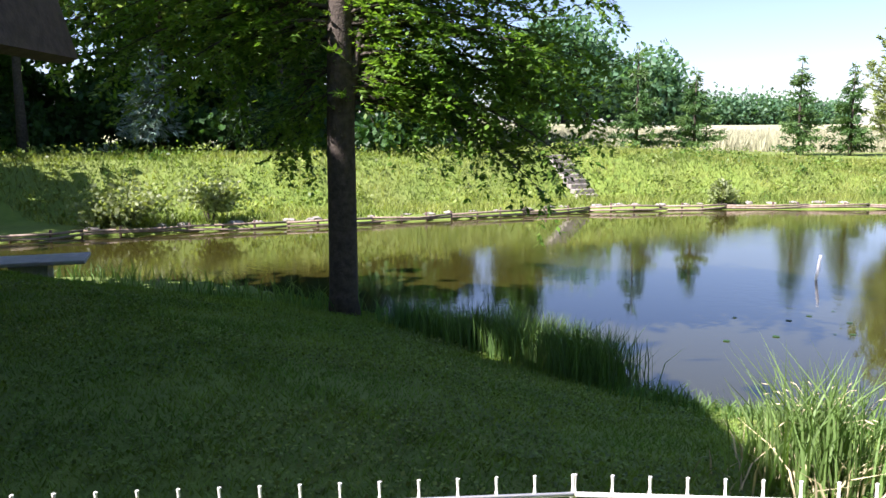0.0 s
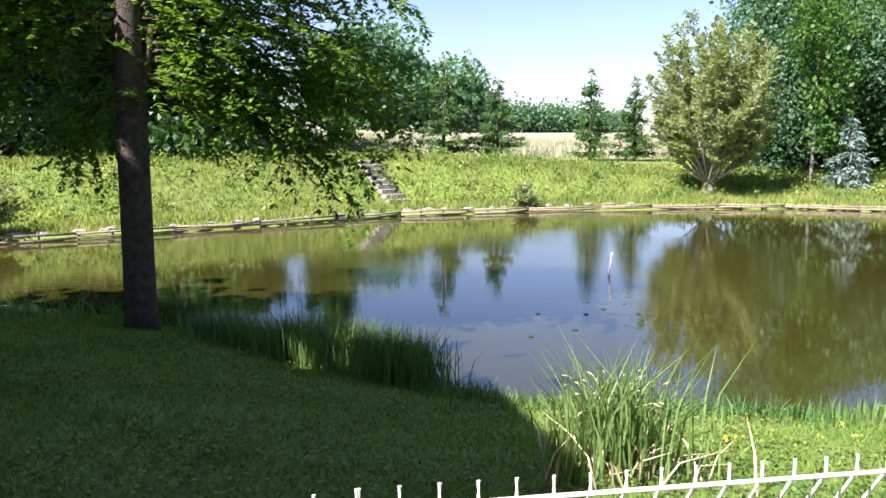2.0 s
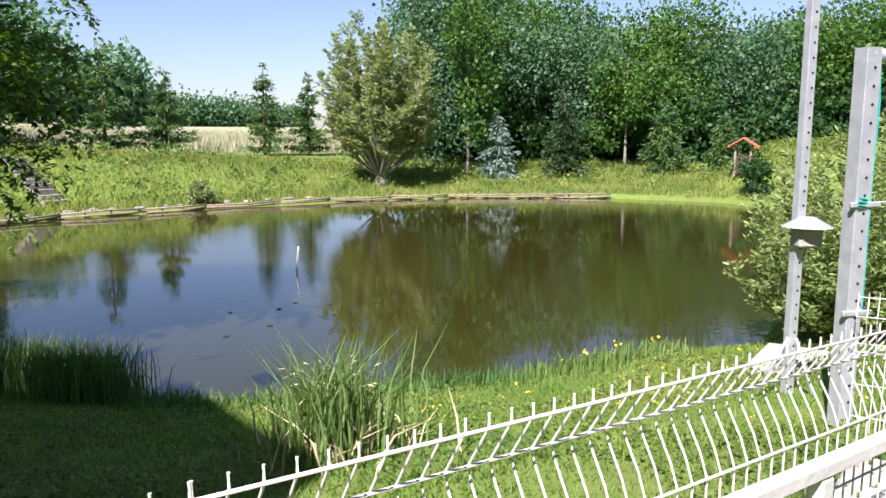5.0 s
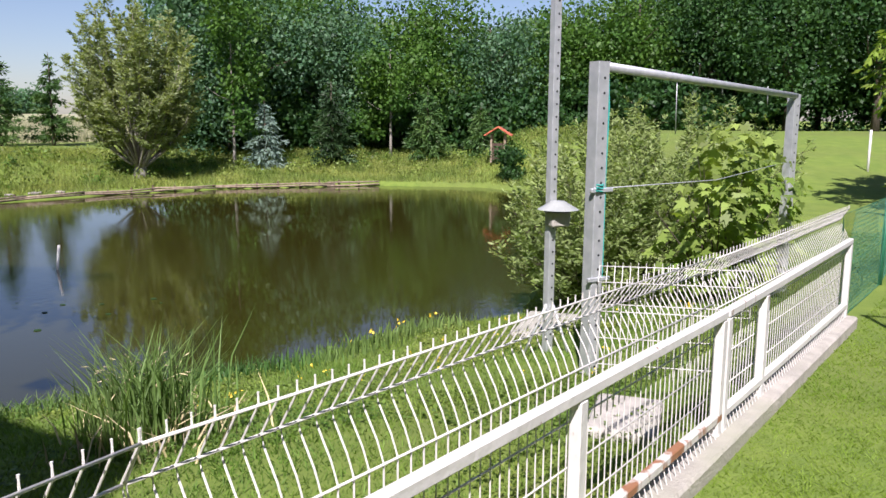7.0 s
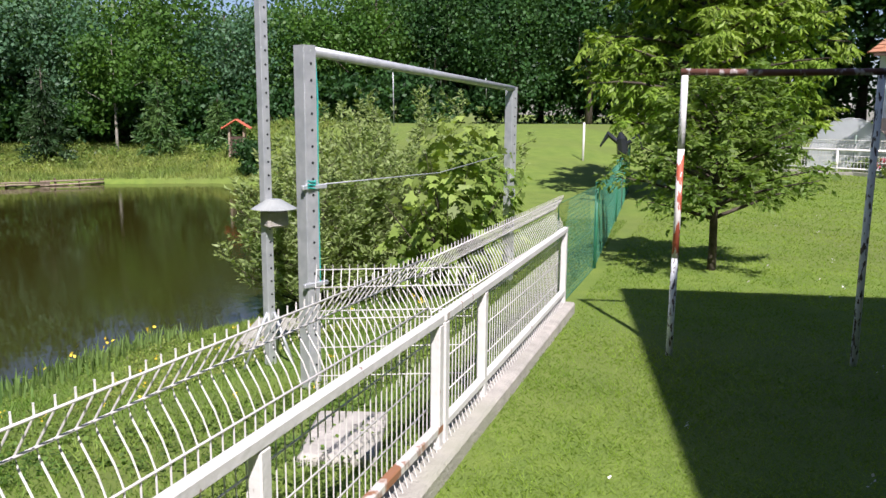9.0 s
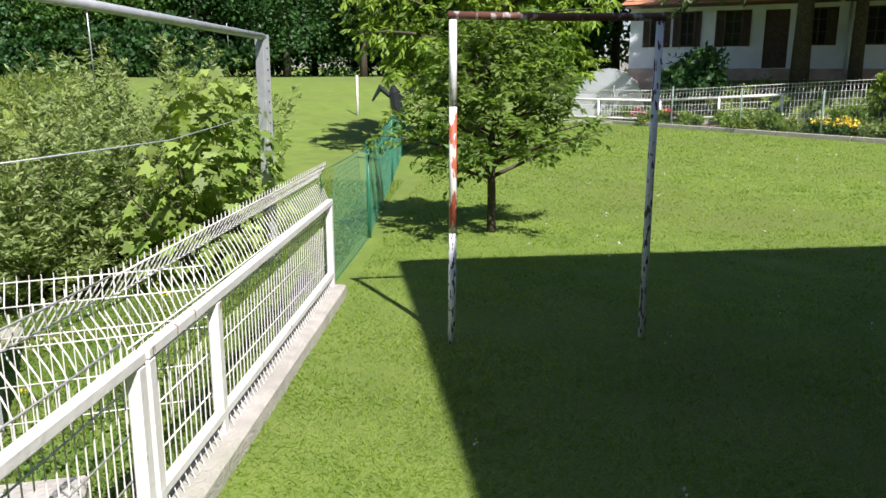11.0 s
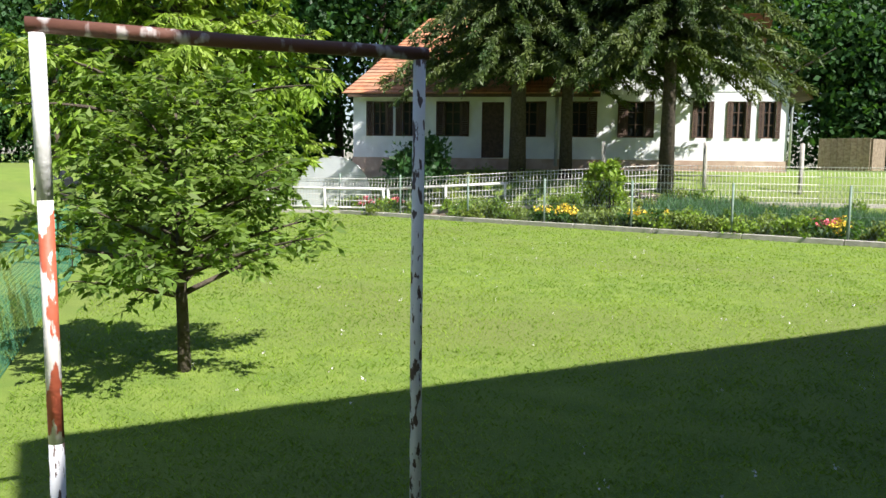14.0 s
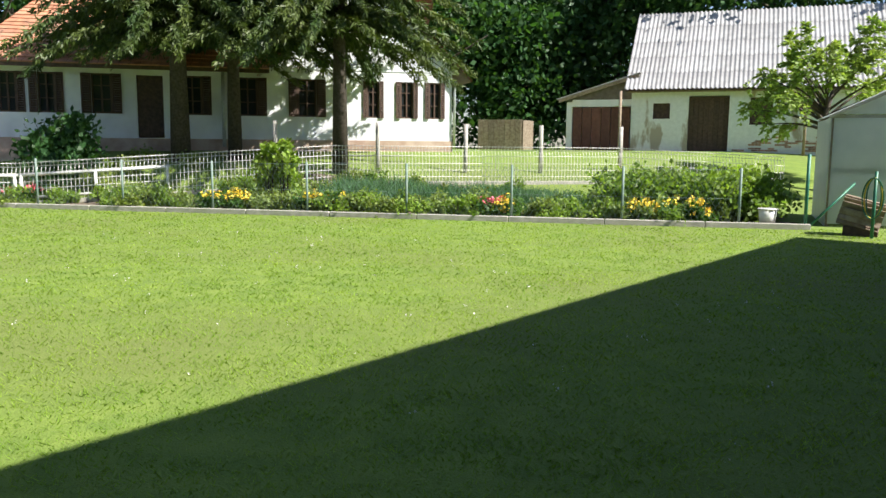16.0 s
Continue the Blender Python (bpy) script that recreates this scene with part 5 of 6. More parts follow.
for i in range(190):
    s, o = rng_g.uniform(0.3, GLEN - 1.4), (rng_g.uniform(0.25, 1.6) if i < 130 else rng_g.uniform(2.2, 4.4))
    px, py = garden_at(s, o)
    bush("garden_plant", px, py, rng_g.uniform(0.2, 0.55), rng_g.uniform(0.25, 0.6), "low leafy plant in the garden border", (M_LEAF_C, M_LEAF_Y, M_GRASS, M_SHRUB)[i % 4], 600 + i, 30, 18, 0.06, stems=2, group="garden border plants", cat="plant")
for s, o, col in ((7.2, 0.5, M_YELLOW), (7.7, 0.7, M_YELLOW), (9.6, 0.5, M_YELLOW), (10.2, 0.6, M_YELLOW), (14.4, 0.5, M_YELLOW), (17.2, 0.5, M_YELLOW), (17.9, 0.6, M_YELLOW), (18.5, 0.5, M_YELLOW), (1.0, 0.5, M_PINK), (1.9, 0.8, M_PINK), (14.0, 0.6, M_PINK)):
    px, py = garden_at(s, o)
    rt = bush("flower_clump", px, py, 0.5, 0.38, "flowering clump in the garden border" if col is M_YELLOW else "clump with pink flowers in the garden border", M_LEAF, 350 + int(s * 10), 26, 16, 0.07, stems=3, cat="flowers", group="flower clumps")
    rg = np.random.default_rng(int(s * 10))
    v, f = leaf_cloud(crown_points(30, 0, 0, 0.38, 0.36, 0.36, 0.18, rg, 5, 0.8), 0.03, 7, 0.06, rg, -0.3, 1.1)
    np_mesh("blossoms", v, f, col, rt)
for s in (8.35, 8.75):
    px, py = garden_at(s, 1.2)
    bush("climbing_beans", px, py, 1.7, 0.42, "tall beans climbing on wooden stakes", M_LEAF_Y, 380 + int(s * 4), 70, 22, 0.08, cat="plant", group="climbing beans")
for i in range(9):
    s, o = 17.2 + (i % 3) * 1.25, 1.6 + (i // 3) * 0.9
    px, py = garden_at(s, o)
    bush("potato_plants", px, py, 1.0, 0.95, "dense green potato plants", M_LEAF_C, 390 + i, 110, 24, 0.085, cat="plant", group="potato bed")
for i in range(5):
    px, py = garden_at(10.4 + i * 1.15, 2.4 + 0.3 * (i % 2))
    rg = np.random.default_rng(400 + i)
    n = 2200
    ox, oy = rg.normal(0, 0.55, n), rg.normal(0, 0.35, n)
    o = blades("onion_bed", px + ox, py + oy, land(px + ox, py + oy), rg.uniform(0.35, 0.7, n), 0.025, rg.uniform(0.1, 0.5, n), M_LEAF_B, rg, 2)
    tagged(o, "bluish green onion leaves in the bed", "plant", "onion beds", kind="stuff")

# ---- greenhouse with clutter at the garden's end ----
gh = empty("greenhouse", pose(10.43, -18.65, land_z(11.5, -18), 0, 0, 30) @ Matrix.Diagonal((1, 1, 1.18, 1)))
for px, py, ph in ((0, 0, 2.0), (1.25, 0, 2.5), (2.5, 0, 2.0), (0, -3, 2.0), (2.5, -3, 2.0)):
    simple("post", lambda bm: box(bm, (0.07, 0.07, ph), (px, py, ph / 2), 0, 0.006), M_WOOD, gh)
simple("side_film", lambda bm: box(bm, (0.02, 3.0, 1.95), (-0.05, -1.5, 0.98)), M_FOIL, gh)
simple("side_film", lambda bm: box(bm, (0.02, 3.0, 1.95), (2.55, -1.5, 0.98)), M_FOIL, gh)
for px in (0.42, 0.86, 1.3):
    simple("post", lambda bm: box(bm, (0.06, 0.07, 2.1), (px, 0.0, 1.05), 0, 0.006), M_WOOD_D if px == 0.86 else M_CONC, gh)
for px, pw, p0, p1 in ((1.92, 1.16, 0.05, 1.95), (0.21, 0.36, 0.05, 0.98), (0.21, 0.36, 1.06, 1.95), (0.64, 0.38, 1.06, 1.9)):
    simple("front_film", lambda bm: box(bm, (pw, 0.02, p1 - p0), (px, 0.045, (p0 + p1) / 2), 0, 0.004), M_FOIL, gh)
for sx, ry in ((0.6, -22), (1.9, 22)):
    simple("roof_film", lambda bm: box(bm, (1.45, 3.3, 0.02), (sx, -1.5, 2.27), 0, 0.004, 0, ry), M_FOIL, gh)
    simple("rafter", lambda bm: box(bm, (1.5, 0.06, 0.06), (sx, 0.14, 2.25), 0, 0.005, 0, ry), M_CONC, gh)
bm = bmesh.new()
gt = [[bm.verts.new((tx, ty, tz)) for tx, tz in ((0.0, 2.02), (2.5, 2.02), (1.25, 2.5))] for ty in (0.03, 0.05)]
bm.faces.new(gt[0])
bm.faces.new(gt[1][::-1])
part("gable_film", bm, M_FOIL, gh)
simple("rail", lambda bm: box(bm, (2.5, 0.05, 0.07), (1.25, 0.02, 1.02), 0, 0.005), M_WOOD_D, gh)
simple("rail", lambda bm: box(bm, (2.6, 0.05, 0.06), (1.25, 0.02, 1.98), 0, 0.005), M_CONC, gh)
tagged(gh, "small greenhouse of timber posts and milky plastic film", "greenhouse")
bx, by = garden_at(GLEN - 0.8, 0.3)
bk = empty("bucket", pose(bx, by, land_z(bx, by) + 0.02))
bm = bmesh.new()
bmesh.ops.create_cone(bm, cap_ends=True, segments=20, radius1=0.14, radius2=0.19, depth=0.38)
bmesh.ops.translate(bm, vec=(0, 0, 0.19), verts=bm.verts)
smooth_sides(part("pail", bm, M_WHITE, bk))
bm = bmesh.new()
tube(bm, [(0.195 * math.cos(a * math.pi / 8), 0.195 * math.sin(a * math.pi / 8), 0.37) for a in range(17)], 0.014, 6)
part("rim", bm, M_WHITE, bk)
tagged(bk, "white plastic bucket standing in the garden bed", "bucket")
cx_, cy_ = garden_at(GLEN - 0.1, 0.1)
crate = empty("rain_barrel", pose(11.35, -16.1, land_z(11.35, -16.1), 0, 0, 20))
for i in range(14):
    a = i * 2 * math.pi / 14
    bm = bmesh.new()
    box(bm, (0.75, 0.12, 0.02), (0, 0.27 * math.cos(a), 0.42 + 0.27 * math.sin(a)), 0, 0.004, math.degrees(-a) + 90)
    bmesh.ops.rotate(bm, cent=(0, 0, 0.42), matrix=Matrix.Rotation(radians(-14), 3, "Y"), verts=bm.verts)
    part("stave", bm, M_WOOD, crate)
simple("stand", lambda bm: box(bm, (0.6, 0.4, 0.2), (0, 0, 0.08), 0, 0.01), M_WOOD_D, crate)
tagged(crate, "weathered wooden barrel lying on a low stand", "barrel")
pump = empty("garden_gate", pose(cx_, cy_, land_z(cx_, cy_)))
pipe("post", [(0, 0, -0.1), (0, 0, 1.55)], 0.035, M_GREENP, pump)
pipe("brace", [(-0.05, -0.05, 0.05), (-0.55, -0.9, 0.95)], 0.025, M_GREENP, pump)
tagged(pump, "green steel gate post with a slanting brace", "gate post")
hz = empty("garden_hose", pose(11.0, -15.75, land_z(11, -15.75)))
pipe("hook_post", [(0, 0, -0.1), (0, 0, 1.25)], 0.03, M_GREENP, hz)
for i, hm in enumerate((M_GREENP, M_YELLOW, M_GREENP)):
    bm = bmesh.new()
    tube(bm, [((0.13 + 0.03 * i) * math.sin(a * math.pi / 10), 0.04 + 0.02 * i, 0.75 + 0.38 * math.cos(a * math.pi / 10)) for a in range(21)], 0.013, 6)
    part("hose_coil", bm, hm, hz)
tagged(hz, "coiled green and yellow garden hoses on a post", "hose")

# film tunnel beyond the yard fence
tn = empty("film_tunnel", pose(30.4, -3.55, land_z(30.4, -3.55), 0, 0, -8))
bm = bmesh.new()
rings = []
for j in range(6):
    rings.append([bm.verts.new((j * 0.8, 1.25 * math.cos(math.pi * i / 14), 1.68 * math.sin(math.pi * i / 14) ** 0.75)) for i in range(15)])
for r0, r1 in zip(rings, rings[1:]):
    for i in range(14):
        bm.faces.new((r0[i], r0[i + 1], r1[i + 1], r1[i]))
bm.faces.new(rings[0])
bm.faces.new(rings[-1][::-1])
smooth_sides(part("film_cover", bm, M_FOIL, tn))
for j in range(6):
    pipe("hoop", [(j * 0.8, 1.26 * math.cos(math.pi * i / 14), 1.69 * math.sin(math.pi * i / 14) ** 0.75) for i in range(15)], 0.018, M_ZINC, tn, sides=6)
tagged(tn, "white plastic film tunnel over steel hoops", "film tunnel")

# ---- pond shore things ----
def stairs():
    root = empty("garden_steps", pose(5.35, 30.2, land_z(5.35, 30.2), 0, 0, 24))
    z0 = land_z(5.35, 30.2)
    for i in range(9):
        w = Matrix.Rotation(radians(24), 3, "Z") @ Vector((0, 0.27 * i, 0))
        zg = max(land_z(5.35 + w.x, 30.2 + w.y) - z0, 0.175 * i) + 0.02
        simple("step", lambda bm: box(bm, (0.85, 0.34, 0.17), (0, 0.27 * i, zg), 0, 0.012), M_STONE, root)
    return tagged(root, "flight of grey concrete steps up the grassy bank", "steps")


stairs()
pst = tagged(pipe("marker_post", [(7.13, 14.82, -2.0), (7.13, 14.82, -1.0), (7.19, 14.82, -0.55)], 0.024, M_WHITE), "pale wooden stake standing in the water", "post")
rng_p = np.random.default_rng(21)
for i in range(11):
    lx, ly = 5.5 + rng_p.normal(0, 0.8), 11.3 + rng_p.normal(0, 0.45)
    bm = bmesh.new()
    bmesh.ops.create_circle(bm, cap_ends=True, segments=14, radius=rng_p.uniform(0.02, 0.05))
    bmesh.ops.translate(bm, vec=(lx, ly, WATER_Z + 0.008), verts=bm.verts)
    tagged(as_object("lily_pad", bm, M_LEAF_D), "small floating water-lily leaf", "lily pad", "lily pads")
# revetment of stakes, sticks and stones along the far edge
rev = empty("bank_revetment")
far = [(-12, 19.0), (-9.2, 20.9), (-4.3, 22.9), (0.4, 25.0), (5.0, 27.2), (9.8, 27.9), (14.7, 28.0), (19.7, 27.1), (25.3, 23.3)]
stake_me = None
for (ax, ay), (bx, by) in zip(far, far[1:]):
    ln = math.hypot(bx - ax, by - ay)
    n = int(ln / 0.8)
    for i in range(n):
        k = i / n
        sx, sy = ax + (bx - ax) * k + rng_p.uniform(-0.05, 0.05), ay + (by - ay) * k
        pipe("stake", [(sx, sy, -1.4), (sx + rng_p.uniform(-0.03, 0.03), sy, -0.78 + rng_p.uniform(-0.06, 0.08))], 0.035, M_WOOD_D, rev, sides=6)
    for lv in (0, 1):
        m = max(2, int(ln / 1.9))
        for i in range(m):
            k0, k1 = i / m, (i + 1.15) / m
            z_ = -0.93 + 0.09 * lv
            pipe("stick", [(ax + (bx - ax) * k0, ay + (by - ay) * k0 - 0.06, z_ + rng_p.uniform(-0.03, 0.03)), (ax + (bx - ax) * (k0 + k1) / 2, ay + (by - ay) * (k0 + k1) / 2 - 0.08, z_ + rng_p.uniform(-0.05, 0.05)), (ax + (bx - ax) * min(k1, 1), ay + (by - ay) * min(k1, 1) - 0.06, z_ + rng_p.uniform(-0.03, 0.03))], 0.035, M_WOOD, rev, sides=6)
tagged(rev, "low wattle revetment of stakes and sticks at the water", "revetment")
stone_meshes = []
for i in range(6):
    bm = bmesh.new()
    bmesh.ops.create_icosphere(bm, subdivisions=2, radius=1)
    for v in bm.verts:
        n_ = noise.noise(v.co * 1.3 + Vector((i * 7, 0, 0)))
        v.co *= 1 + 0.35 * n_
    bmesh.ops.scale(bm, vec=(0.3, 0.17, 0.08), verts=bm.verts)
    me = bpy.data.meshes.new("stone")
    bm.to_mesh(me)
    bm.free()
    me.materials.append(M_STONE)
    stone_meshes.append(me)
stones = empty("bank_stones")
for (ax, ay), (bx, by) in zip(far[1:6], far[2:7]):
    ln = math.hypot(bx - ax, by - ay)
    n = int(ln / 0.75)
    nx, ny = -(by - ay) / ln, (bx - ax) / ln
    for i in range(n):
        k = (i + rng_p.random() * 0.5) / n
        sx, sy = ax + (bx - ax) * k + nx * rng_p.uniform(0.35, 0.6), ay + (by - ay) * k + ny * rng_p.uniform(0.35, 0.6)
        o = new("stone", stone_meshes[i % 6])
        o.parent = stones
        o.matrix_basis = pose(sx, sy, land_z(sx, sy) + 0.02, 0, 0, rng_p.uniform(0, 180)) @ Matrix.Scale(rng_p.uniform(0.45, 0.95), 4)
tagged(stones, "row of flat pale stones set along the bank", "stones")
# bird feeder house
fz = land_z(29.8, 20.1)
fd = empty("feeder_house", pose(29.8, 20.1, fz, 0, 0, 30))
for px in (-0.4, 0.4):
    for py in (-0.3, 0.3):
        simple("leg", lambda bm: box(bm, (0.09, 0.09, 1.25), (px, py, 0.6), 0, 0.006), M_WOOD, fd)
simple("cabin", lambda bm: box(bm, (0.7, 0.55, 0.75), (0, 0, 0.45), 0, 0.01), M_WOOD_D, fd)
for s in (-1, 1):
    simple("roof", lambda bm: box(bm, (1.5, 0.72, 0.05), (0, s * 0.3, 1.36), 0, 0.006, -32 * s), M_REDROOF, fd)
tagged(fd, "small timber wellhouse with a red gabled roof", "wellhouse")


# ---- reeds, shore plants and bushes ----
def reed_bed(name, pts, n, h0, h1, label, w=0.012, lean=0.35, seed=1, spread=0.4, material=M_REED):
    rg = np.random.default_rng(seed)
    k = rg.integers(0, len(pts), n)
    p = np.array(pts)[k] + rg.normal(0, spread, (n, 2))
    ob = blades(name, p[:, 0], p[:, 1], np.maximum(land(p[:, 0], p[:, 1]), -1.05) - 0.02, rg.uniform(h0, h1, n), w, lean * rg.uniform(0.1, 1.6, n), material, rg, 2)
    return tagged(ob, label, "reeds", kind="stuff")


reed_bed("reed_bed", [(0.2, 10.5), (0.6, 10.0), (0.95, 9.6)], 1900, 0.2, 0.48, "short bluish green reeds on the shore", seed=1, spread=0.2)
reed_bed("reed_bed", [(1.15, 9.3), (1.5, 8.95), (1.85, 8.6), (2.1, 8.35)], 3000, 0.3, 0.68, "dense bluish green reeds on the shore", seed=7, spread=0.2)
reed_bed("sedge_clump", [(2.64, 4.68), (2.6, 4.62)], 560, 0.3, 0.8, "tall arching sedge clump with dry lower leaves", w=0.013, lean=0.4, seed=2, spread=0.16)
reed_bed("sedge_clump_dry", [(2.64, 4.6)], 200, 0.12, 0.36, "dry straw at the foot of the sedge clump", w=0.014, lean=0.8, seed=3, spread=0.22, material=M_STRAW)
reed_bed("iris_bed", [(5.5, 6.6), (6.1, 6.45), (6.7, 6.4), (7.3, 6.35), (7.6, 6.4)], 600, 0.08, 0.26, "upright green iris leaves at the water's edge", w=0.022, lean=0.2, seed=4, spread=0.25)
reed_bed("shore_weeds", [(2.6, 7.9), (3.3, 7.4), (4.1, 7.1), (4.9, 6.9)], 1400, 0.07, 0.22, "low weeds on the near shore", w=0.015, lean=0.6, seed=5, spread=0.3)
reed_bed("bank_weeds", [(-6 + 0.6 * i, 14.2 - 0.32 * i) for i in range(10)], 600, 0.1, 0.45, "shady weeds along the near bank", w=0.02, lean=0.6, seed=6, spread=0.35)
bush("bank_bush", -8.6, 21.9, 0.9, 1.6, "pale grey-green bush by the water", M_LEAF_W, 71, 120, 26, 0.09, squash=0.6)
bush("bank_bush", -6.5, 22.9, 1.35, 0.95, "rounded grey-green bush by the water", M_LEAF_W, 72, 120, 26, 0.09)
bush("bank_bush", 9.7, 28.15, 0.9, 0.6, "small grey-green bush by the water", M_LEAF_W, 73, 70, 26, 0.08)
bush("bank_bush", 28.4, 18.6, 1.2, 0.9, "rounded dark bush by the water", M_LEAF_D, 74, 80, 26, 0.09)
fir("blue_spruce", 24.2, 29.3, 3.1, 1.15, "silvery blue spruce before the tree belt", M_NEEDLE_B, 81, 0.07, size=0.22, droop=0.3)
fir("spruce_tree", 27.2, 28.0, 4.0, 1.5, "dark green spruce before the tree belt", M_NEEDLE, 82, 0.08, size=0.22)
fir("spruce_tree", 31.5, 25.5, 3.6, 1.3, "young spruce on the grassy shore", M_NEEDLE_Y, 83, 0.07, size=0.22)
fir("spruce_tree", 34.0, 24.0, 2.6, 1.3, "young spruce on the grassy shore", M_NEEDLE_Y, 84, 0.06, size=0.22)
fir("blue_spruce", -10.8, 30.0, 4.2, 1.3, "bluish spruce in the shade of the wood", M_NEEDLE_B, 85, 0.06, size=0.24, bare=0.2)
fir("spruce_tree", -7.6, 30.8, 3.6, 1.1, "small dark spruce in the shade of the wood", M_NEEDLE, 86, 0.06, size=0.24, bare=0.15)

# ---- the unseen house that shades the lawn and the steep-roofed cabin that shades the slope ----
# Unseen block: eave placed by the lawn's shadow edge, dark walls deepen the shade.
hs = empty("dwelling", pose(3.89, -1.30, 0, 0, 0, 11.1))
simple("walls", lambda bm: box(bm, (11.4, 15.4, 6.2), (-6.2, -8.2, 3.0)), M_WOOD_D, hs)
simple("eaves", lambda bm: box(bm, (12.5, 16.5, 0.12), (-6.25, -8.25, 6.14)), M_WOOD_D, hs)
bm = bmesh.new()
rv = [bm.verts.new(p) for p in ((-12.5, -16.5, 6.2), (0, -16.5, 6.2), (0, 0, 6.2), (-12.5, 0, 6.2), (-6.25, -11, 9.6), (-6.25, -5.5, 9.6))]
for f in ((0, 1, 4), (1, 2, 5, 4), (2, 3, 5), (3, 0, 4, 5)):
    bm.faces.new([rv[i] for i in f])
part("roof", bm, M_TILE, hs)
tagged(hs, "unseen two-storey house whose eave shades the lawn, walls darkened to cut bounce light", "house")
# Tall roof is out of view; its ridge is set to cast the slope's shadow.
cb = empty("steep_cabin", pose(-2.75, 0.3, 0))
bm = bmesh.new()
cvs = []
for yy in (0, 4.3):
    cvs.append([bm.verts.new(p) for p in ((0, yy, 2.35), (-1.9, yy, 8.9), (-2.3, yy, 8.9), (-4.2, yy, 2.35), (-4.0, yy, 2.3), (-2.1, yy, 8.5), (-0.2, yy, 2.3))])
n = 7
for i in range(n):
    bm.faces.new((cvs[0][i], cvs[0][(i + 1) % n], cvs[1][(i + 1) % n], cvs[1][i]))
bm.faces.new(cvs[0][::-1])
bm.faces.new(cvs[1])
part("roof", bm, M_WOOD_D, cb)
simple("walls", lambda bm: box(bm, (2.2, 3.8, 5.0), (-2.4, 2.1, 1.5)), M_WOOD_D, cb)
# Lower roof added to show the eave edge, as the tall roof stops short.
bm = bmesh.new()
pv = []
for yy in (4.32, 7.7):
    pv.append([bm.verts.new(p) for p in ((0, yy, 2.35), (-0.75, yy, 4.9), (-2.6, yy, 5.0), (-2.6, yy, 4.8), (-0.85, yy, 4.7), (-0.15, yy, 2.3))])
for i in range(6):
    bm.faces.new((pv[0][i], pv[0][(i + 1) % 6], pv[1][(i + 1) % 6], pv[1][i]))
bm.faces.new(pv[0][::-1])
bm.faces.new(pv[1])
part("porch_roof", bm, M_WOOD_D, cb)
for px in (-1.3, -2.4):
    simple("porch_post", lambda bm: box(bm, (0.12, 0.12, 5.2), (px, 6.4, 2.2)), M_WOOD_D, cb)
tagged(cb, "dark timber cabin, its unseen steep roof shaped to shade the slope", "cabin")
ls = empty("garden_table", pose(-5.4, 11.6, land_z(-5.4, 11.6), 0, 0, 20))
simple("tabletop", lambda bm: box(bm, (1.5, 0.8, 0.06), (0, 0, 0.55), 0, 0.01), M_CONC, ls)
simple("pedestal", lambda bm: box(bm, (0.5, 0.5, 0.6), (0, 0, 0.23), 0, 0.01), M_CONC, ls)
tagged(ls, "grey slab table in the shade of the bank", "table")
tagged(pipe("far_post", [(22.8, 4.15, land_z(22.8, 4.15) - 0.2), (22.8, 4.15, land_z(22.8, 4.15) + 1.05)], 0.032, M_WHITE, sides=8), "thin pale post on the sloping lawn", "post")

# dark bird-shaped scarer on a stake beside the green fence
sc = empty("bird_scarer", pose(15.6, 2.25, land_z(15.6, 2.25)))
pipe("stake", [(0, 0, -0.1), (0, 0, 0.95)], 0.025, M_WOOD_D, sc)
bm = bmesh.new()
tube(bm, [(0, -0.02, 0.9), (0, 0, 1.05), (0, 0.03, 1.3), (0, 0.06, 1.42)], 1, 8, [0.05, 0.11, 0.1, 0.03])
tube(bm, [(0, 0.05, 1.2), (0.02, 0.28, 1.38), (0, 0.42, 1.15)], 1, 6, [0.05, 0.07, 0.02])
tube(bm, [(0, -0.05, 1.2), (0.02, -0.26, 1.34), (0, -0.36, 1.1)], 1, 6, [0.05, 0.07, 0.02])
part("figure", bm, M_GLASSD, sc)
tagged(sc, "black bird-shaped scarer on a wooden stake", "bird scarer")
branched_tree("apple_tree", 16.5, -25.4, "light green fruit tree in the yard before the barn", [(0, 0, -0.1), (0.1, 0, 1.2), (0.0, 0.1, 2.2), (-0.2, 0, 3.2)], [0.13, 0.11, 0.09, 0.05],
              whorl(26, 1.9, 3.1, 2.3, 5.2, lambda k: 3.0 - 1.6 * k, 92, 0.12, 0.06), M_LEAF_A, twigs=22, twig=0.75, per=22, size=0.085, long=1.8, droop=0.4, flat=0.3, hang=0.3, seed=92, inner=0.45)

# unseen tall trees: the first four shade slope, reeds and bank, the rest close the place to the west and south and cut
# sky light
for i, (tx, ty, th, tr) in enumerate(((-6.9, 5.6, 10.5, 2.5), (-9.2, 8.0, 8.5, 2.6), (-17.8, 20.6, 7, 2.4), (-21, 23.5, 9.5, 3.2), (-26, 14, 15, 5), (-28, 6, 16, 5), (-29, -3, 16, 5), (-30, -12, 17, 5), (-26, -24, 17, 5), (-14, -36, 18, 5.5), (-3, -44, 17, 5.5))):
    leafy_tree("shade_tree", tx, ty, th, tr, "unseen tall dense tree added to cast shade and block sky light", M_LEAF_D, M_BARK, 0.26, 210, 24, 0.38, 700 + i, clear=0.05, group="trees beyond the garden", spread=0.7)

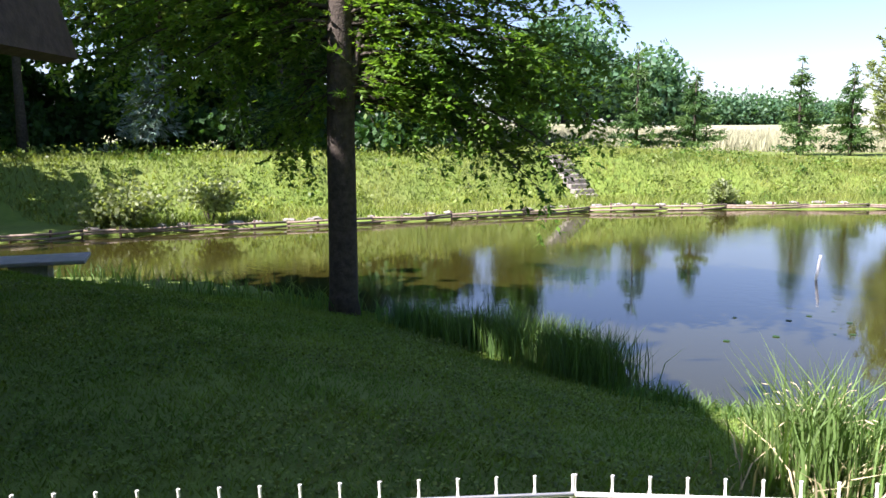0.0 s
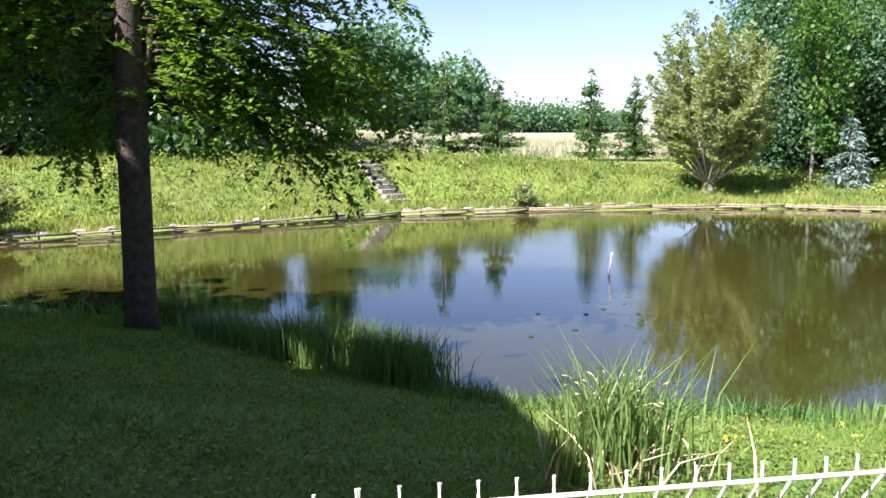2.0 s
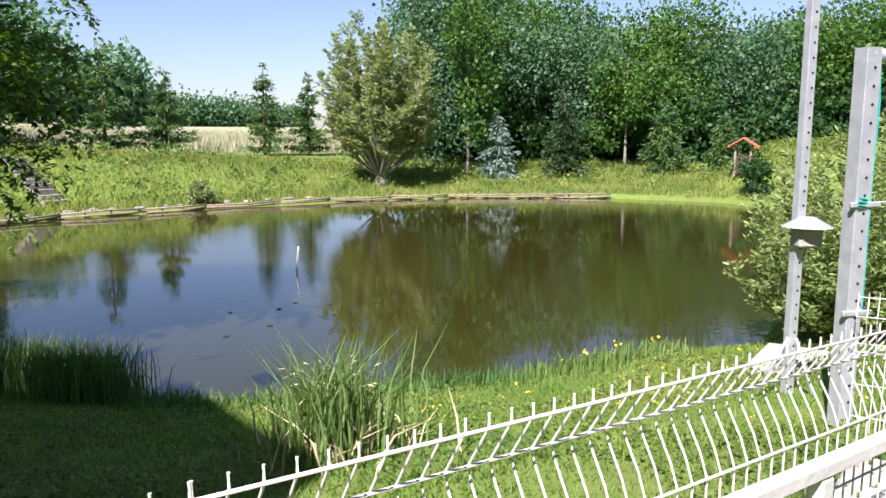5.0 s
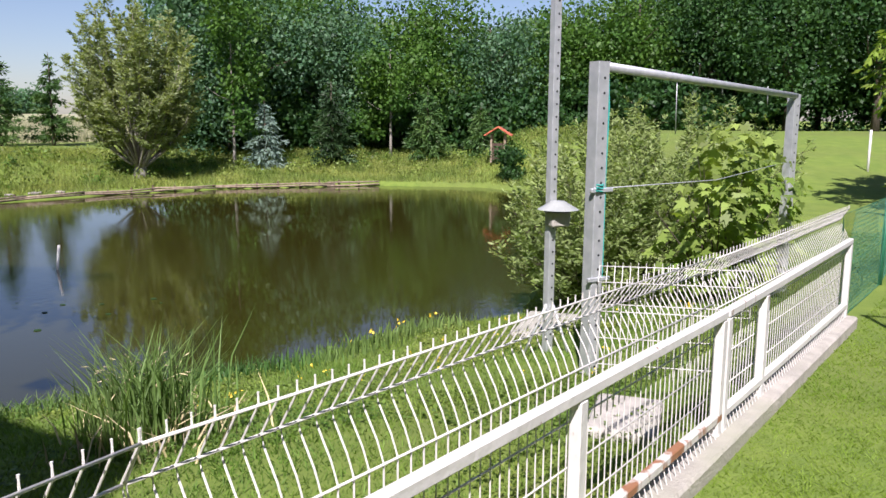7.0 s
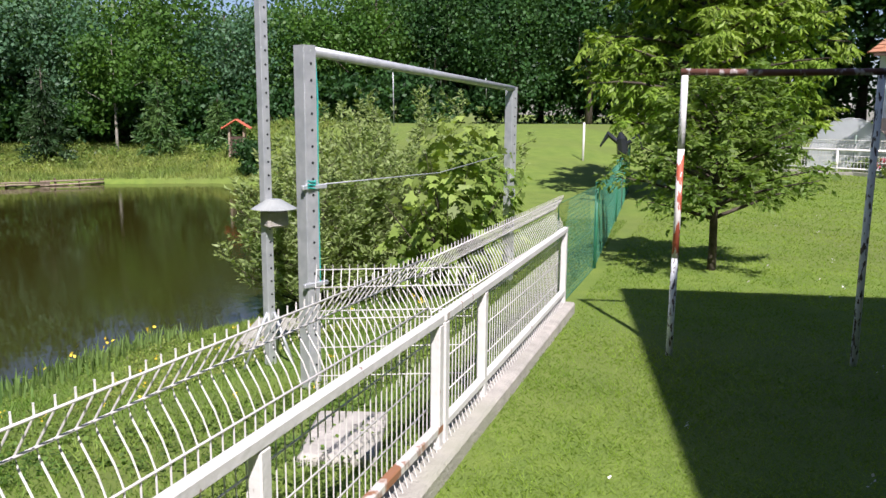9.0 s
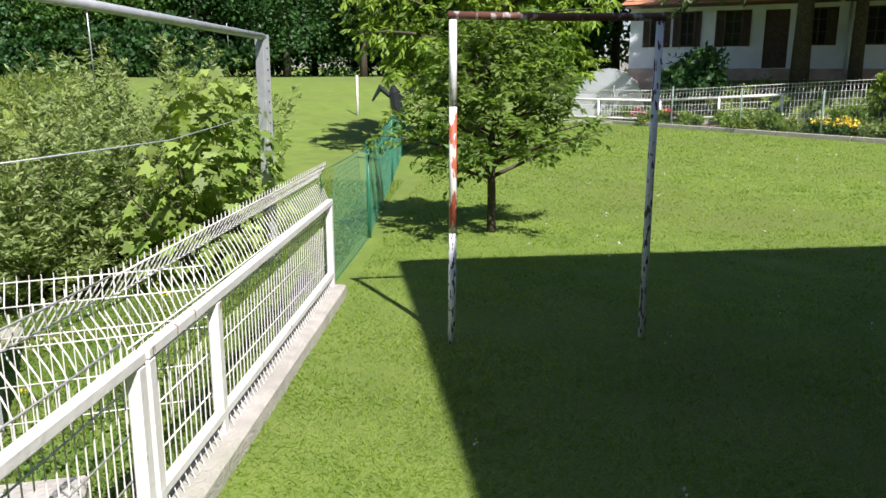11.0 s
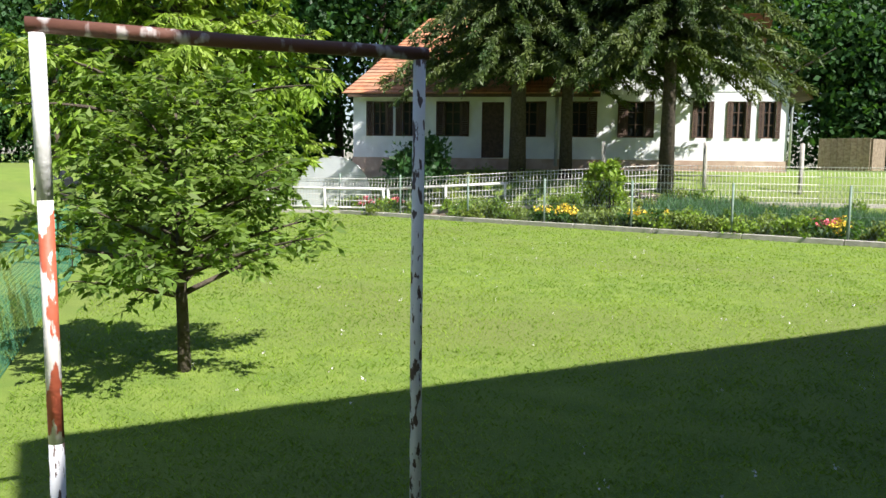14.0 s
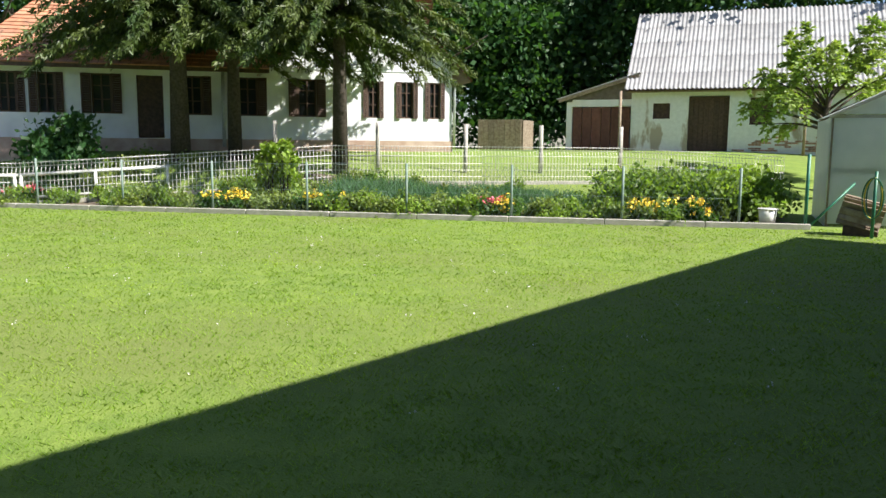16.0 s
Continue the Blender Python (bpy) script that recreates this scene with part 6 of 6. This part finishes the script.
# fittings on the steel frame
M_ROPE = mat("teal_rope", (0.02, 0.3, 0.26), (0.04, 0.4, 0.34), scale=30, rough=0.8, bump=0.2)
bm = bmesh.new()
tube(bm, [(0.05, -0.02, HT - 0.05), (0.06, -0.03, HT - 0.3), (0.045, -0.03, HT - 0.75), (0.05, -0.03, HT - 1.5)], 0.006, 5)
for k in range(3):
    tube(bm, [(-0.06, -0.02, HT - 0.86 + 0.02 * k), (0.0, -0.03, HT - 0.87 + 0.02 * k), (0.06, -0.015, HT - 0.84 + 0.02 * k)], 0.007, 5)
part("rope", bm, M_ROPE, swing, "teal rope tied round the upright")
for zz in (HT - 0.86, HT - 1.48):
    simple("clamp", lambda bm: box(bm, (0.2, 0.03, 0.03), (0.01, -0.02, zz), -20, 0.005), M_ZINC, swing)
for k, ln in ((0.28, 0.45), (0.5, 0.12), (0.78, 0.2)):
    pipe("hanging_wire", [(rx_ * k, ry_ * k, HT - 0.04), (rx_ * k + 0.02, ry_ * k, HT - 0.04 - ln)], 0.004, M_ZINC, swing, sides=5)

# pale slim trunks in front of the tree belt
for i, (tx, ty, th) in enumerate(((23.2, 30.3, 7.5), (31.5, 28.0, 6.0))):
    leafy_tree("birch_tree", tx, ty, th, 1.6, "slim pale-barked young tree before the belt", M_LEAF, M_BARK_L, 0.08, 130, 26, 0.15, 720 + i, clear=0.3, group="pale-barked young trees")

# seed heads and flowers
def heads(name, pts, col, size, per, label, seed, spread=0.03, category="flowers"):
    rg = np.random.default_rng(seed)
    v, f = leaf_cloud(np.array(pts), spread, per, size, rg, -0.2, 1.3)
    return tagged(np_mesh(name, v, f, col), label, category, kind="stuff")


rg = np.random.default_rng(33)
fx, fy = rg.uniform(5.3, 7.8, 4), rg.uniform(6.0, 6.5, 4)
heads("iris_flowers", np.stack([fx, fy, land(fx, fy) + 0.2], 1), M_YELLOW, 0.03, 5, "small yellow iris flowers among the leaves", 34)
fx, fy = rg.uniform(3.2, 9, 26), rg.uniform(2.6, 6.2, 26)
heads("meadow_flowers", np.stack([fx, fy, land(fx, fy) + 0.08], 1), M_YELLOW, 0.016, 6, "tiny yellow flowers in the slope grass", 35, 0.012)
fx, fy = rg.uniform(4, 20, 150), rg.uniform(-9, 1.2, 150)
heads("lawn_flowers", np.stack([fx, fy, land(fx, fy) + 0.055], 1), M_WHITE, 0.014, 4, "tiny white clover heads in the lawn", 36, 0.012)
bm = bmesh.new()
for i in range(26):
    a, l = rg.uniform(0, 2 * math.pi), rg.uniform(0.15, 0.45)
    bx_, by_ = 2.92 + rg.normal(0, 0.1), 5.18 + rg.normal(0, 0.1)
    b0 = Vector((bx_, by_, land_z(bx_, by_)))
    tip = b0 + Vector((math.cos(a) * l, math.sin(a) * l, rg.uniform(0.6, 0.92)))
    mid = b0.lerp(tip, 0.6) + Vector((0, 0, 0.22))
    tube(bm, [b0, mid, tip], 1, 4, [0.003, 0.002, 0.0015])
    end = tip + (tip - mid).normalized() * 0.08 + Vector((0, 0, -0.05))
    tube(bm, [tip, (tip + end) / 2, end], 1, 5, [0.002, 0.006, 0.0015])
foot = Vector((2.62, 4.65, land_z(2.62, 4.65)))
low = min(v.co.z for v in bm.verts)
mid = sum((v.co for v in bm.verts), Vector()) / len(bm.verts)
for v in bm.verts:
    v.co = Vector((foot.x + (v.co.x - mid.x) * 0.7, foot.y + (v.co.y - mid.y) * 0.7, foot.z - 0.02 + (v.co.z - low) * 0.62))
tagged(as_object("sedge_stalks", bm, M_STRAW), "thin dry stalks with pale seed heads over the sedge", "stalks", kind="stuff")
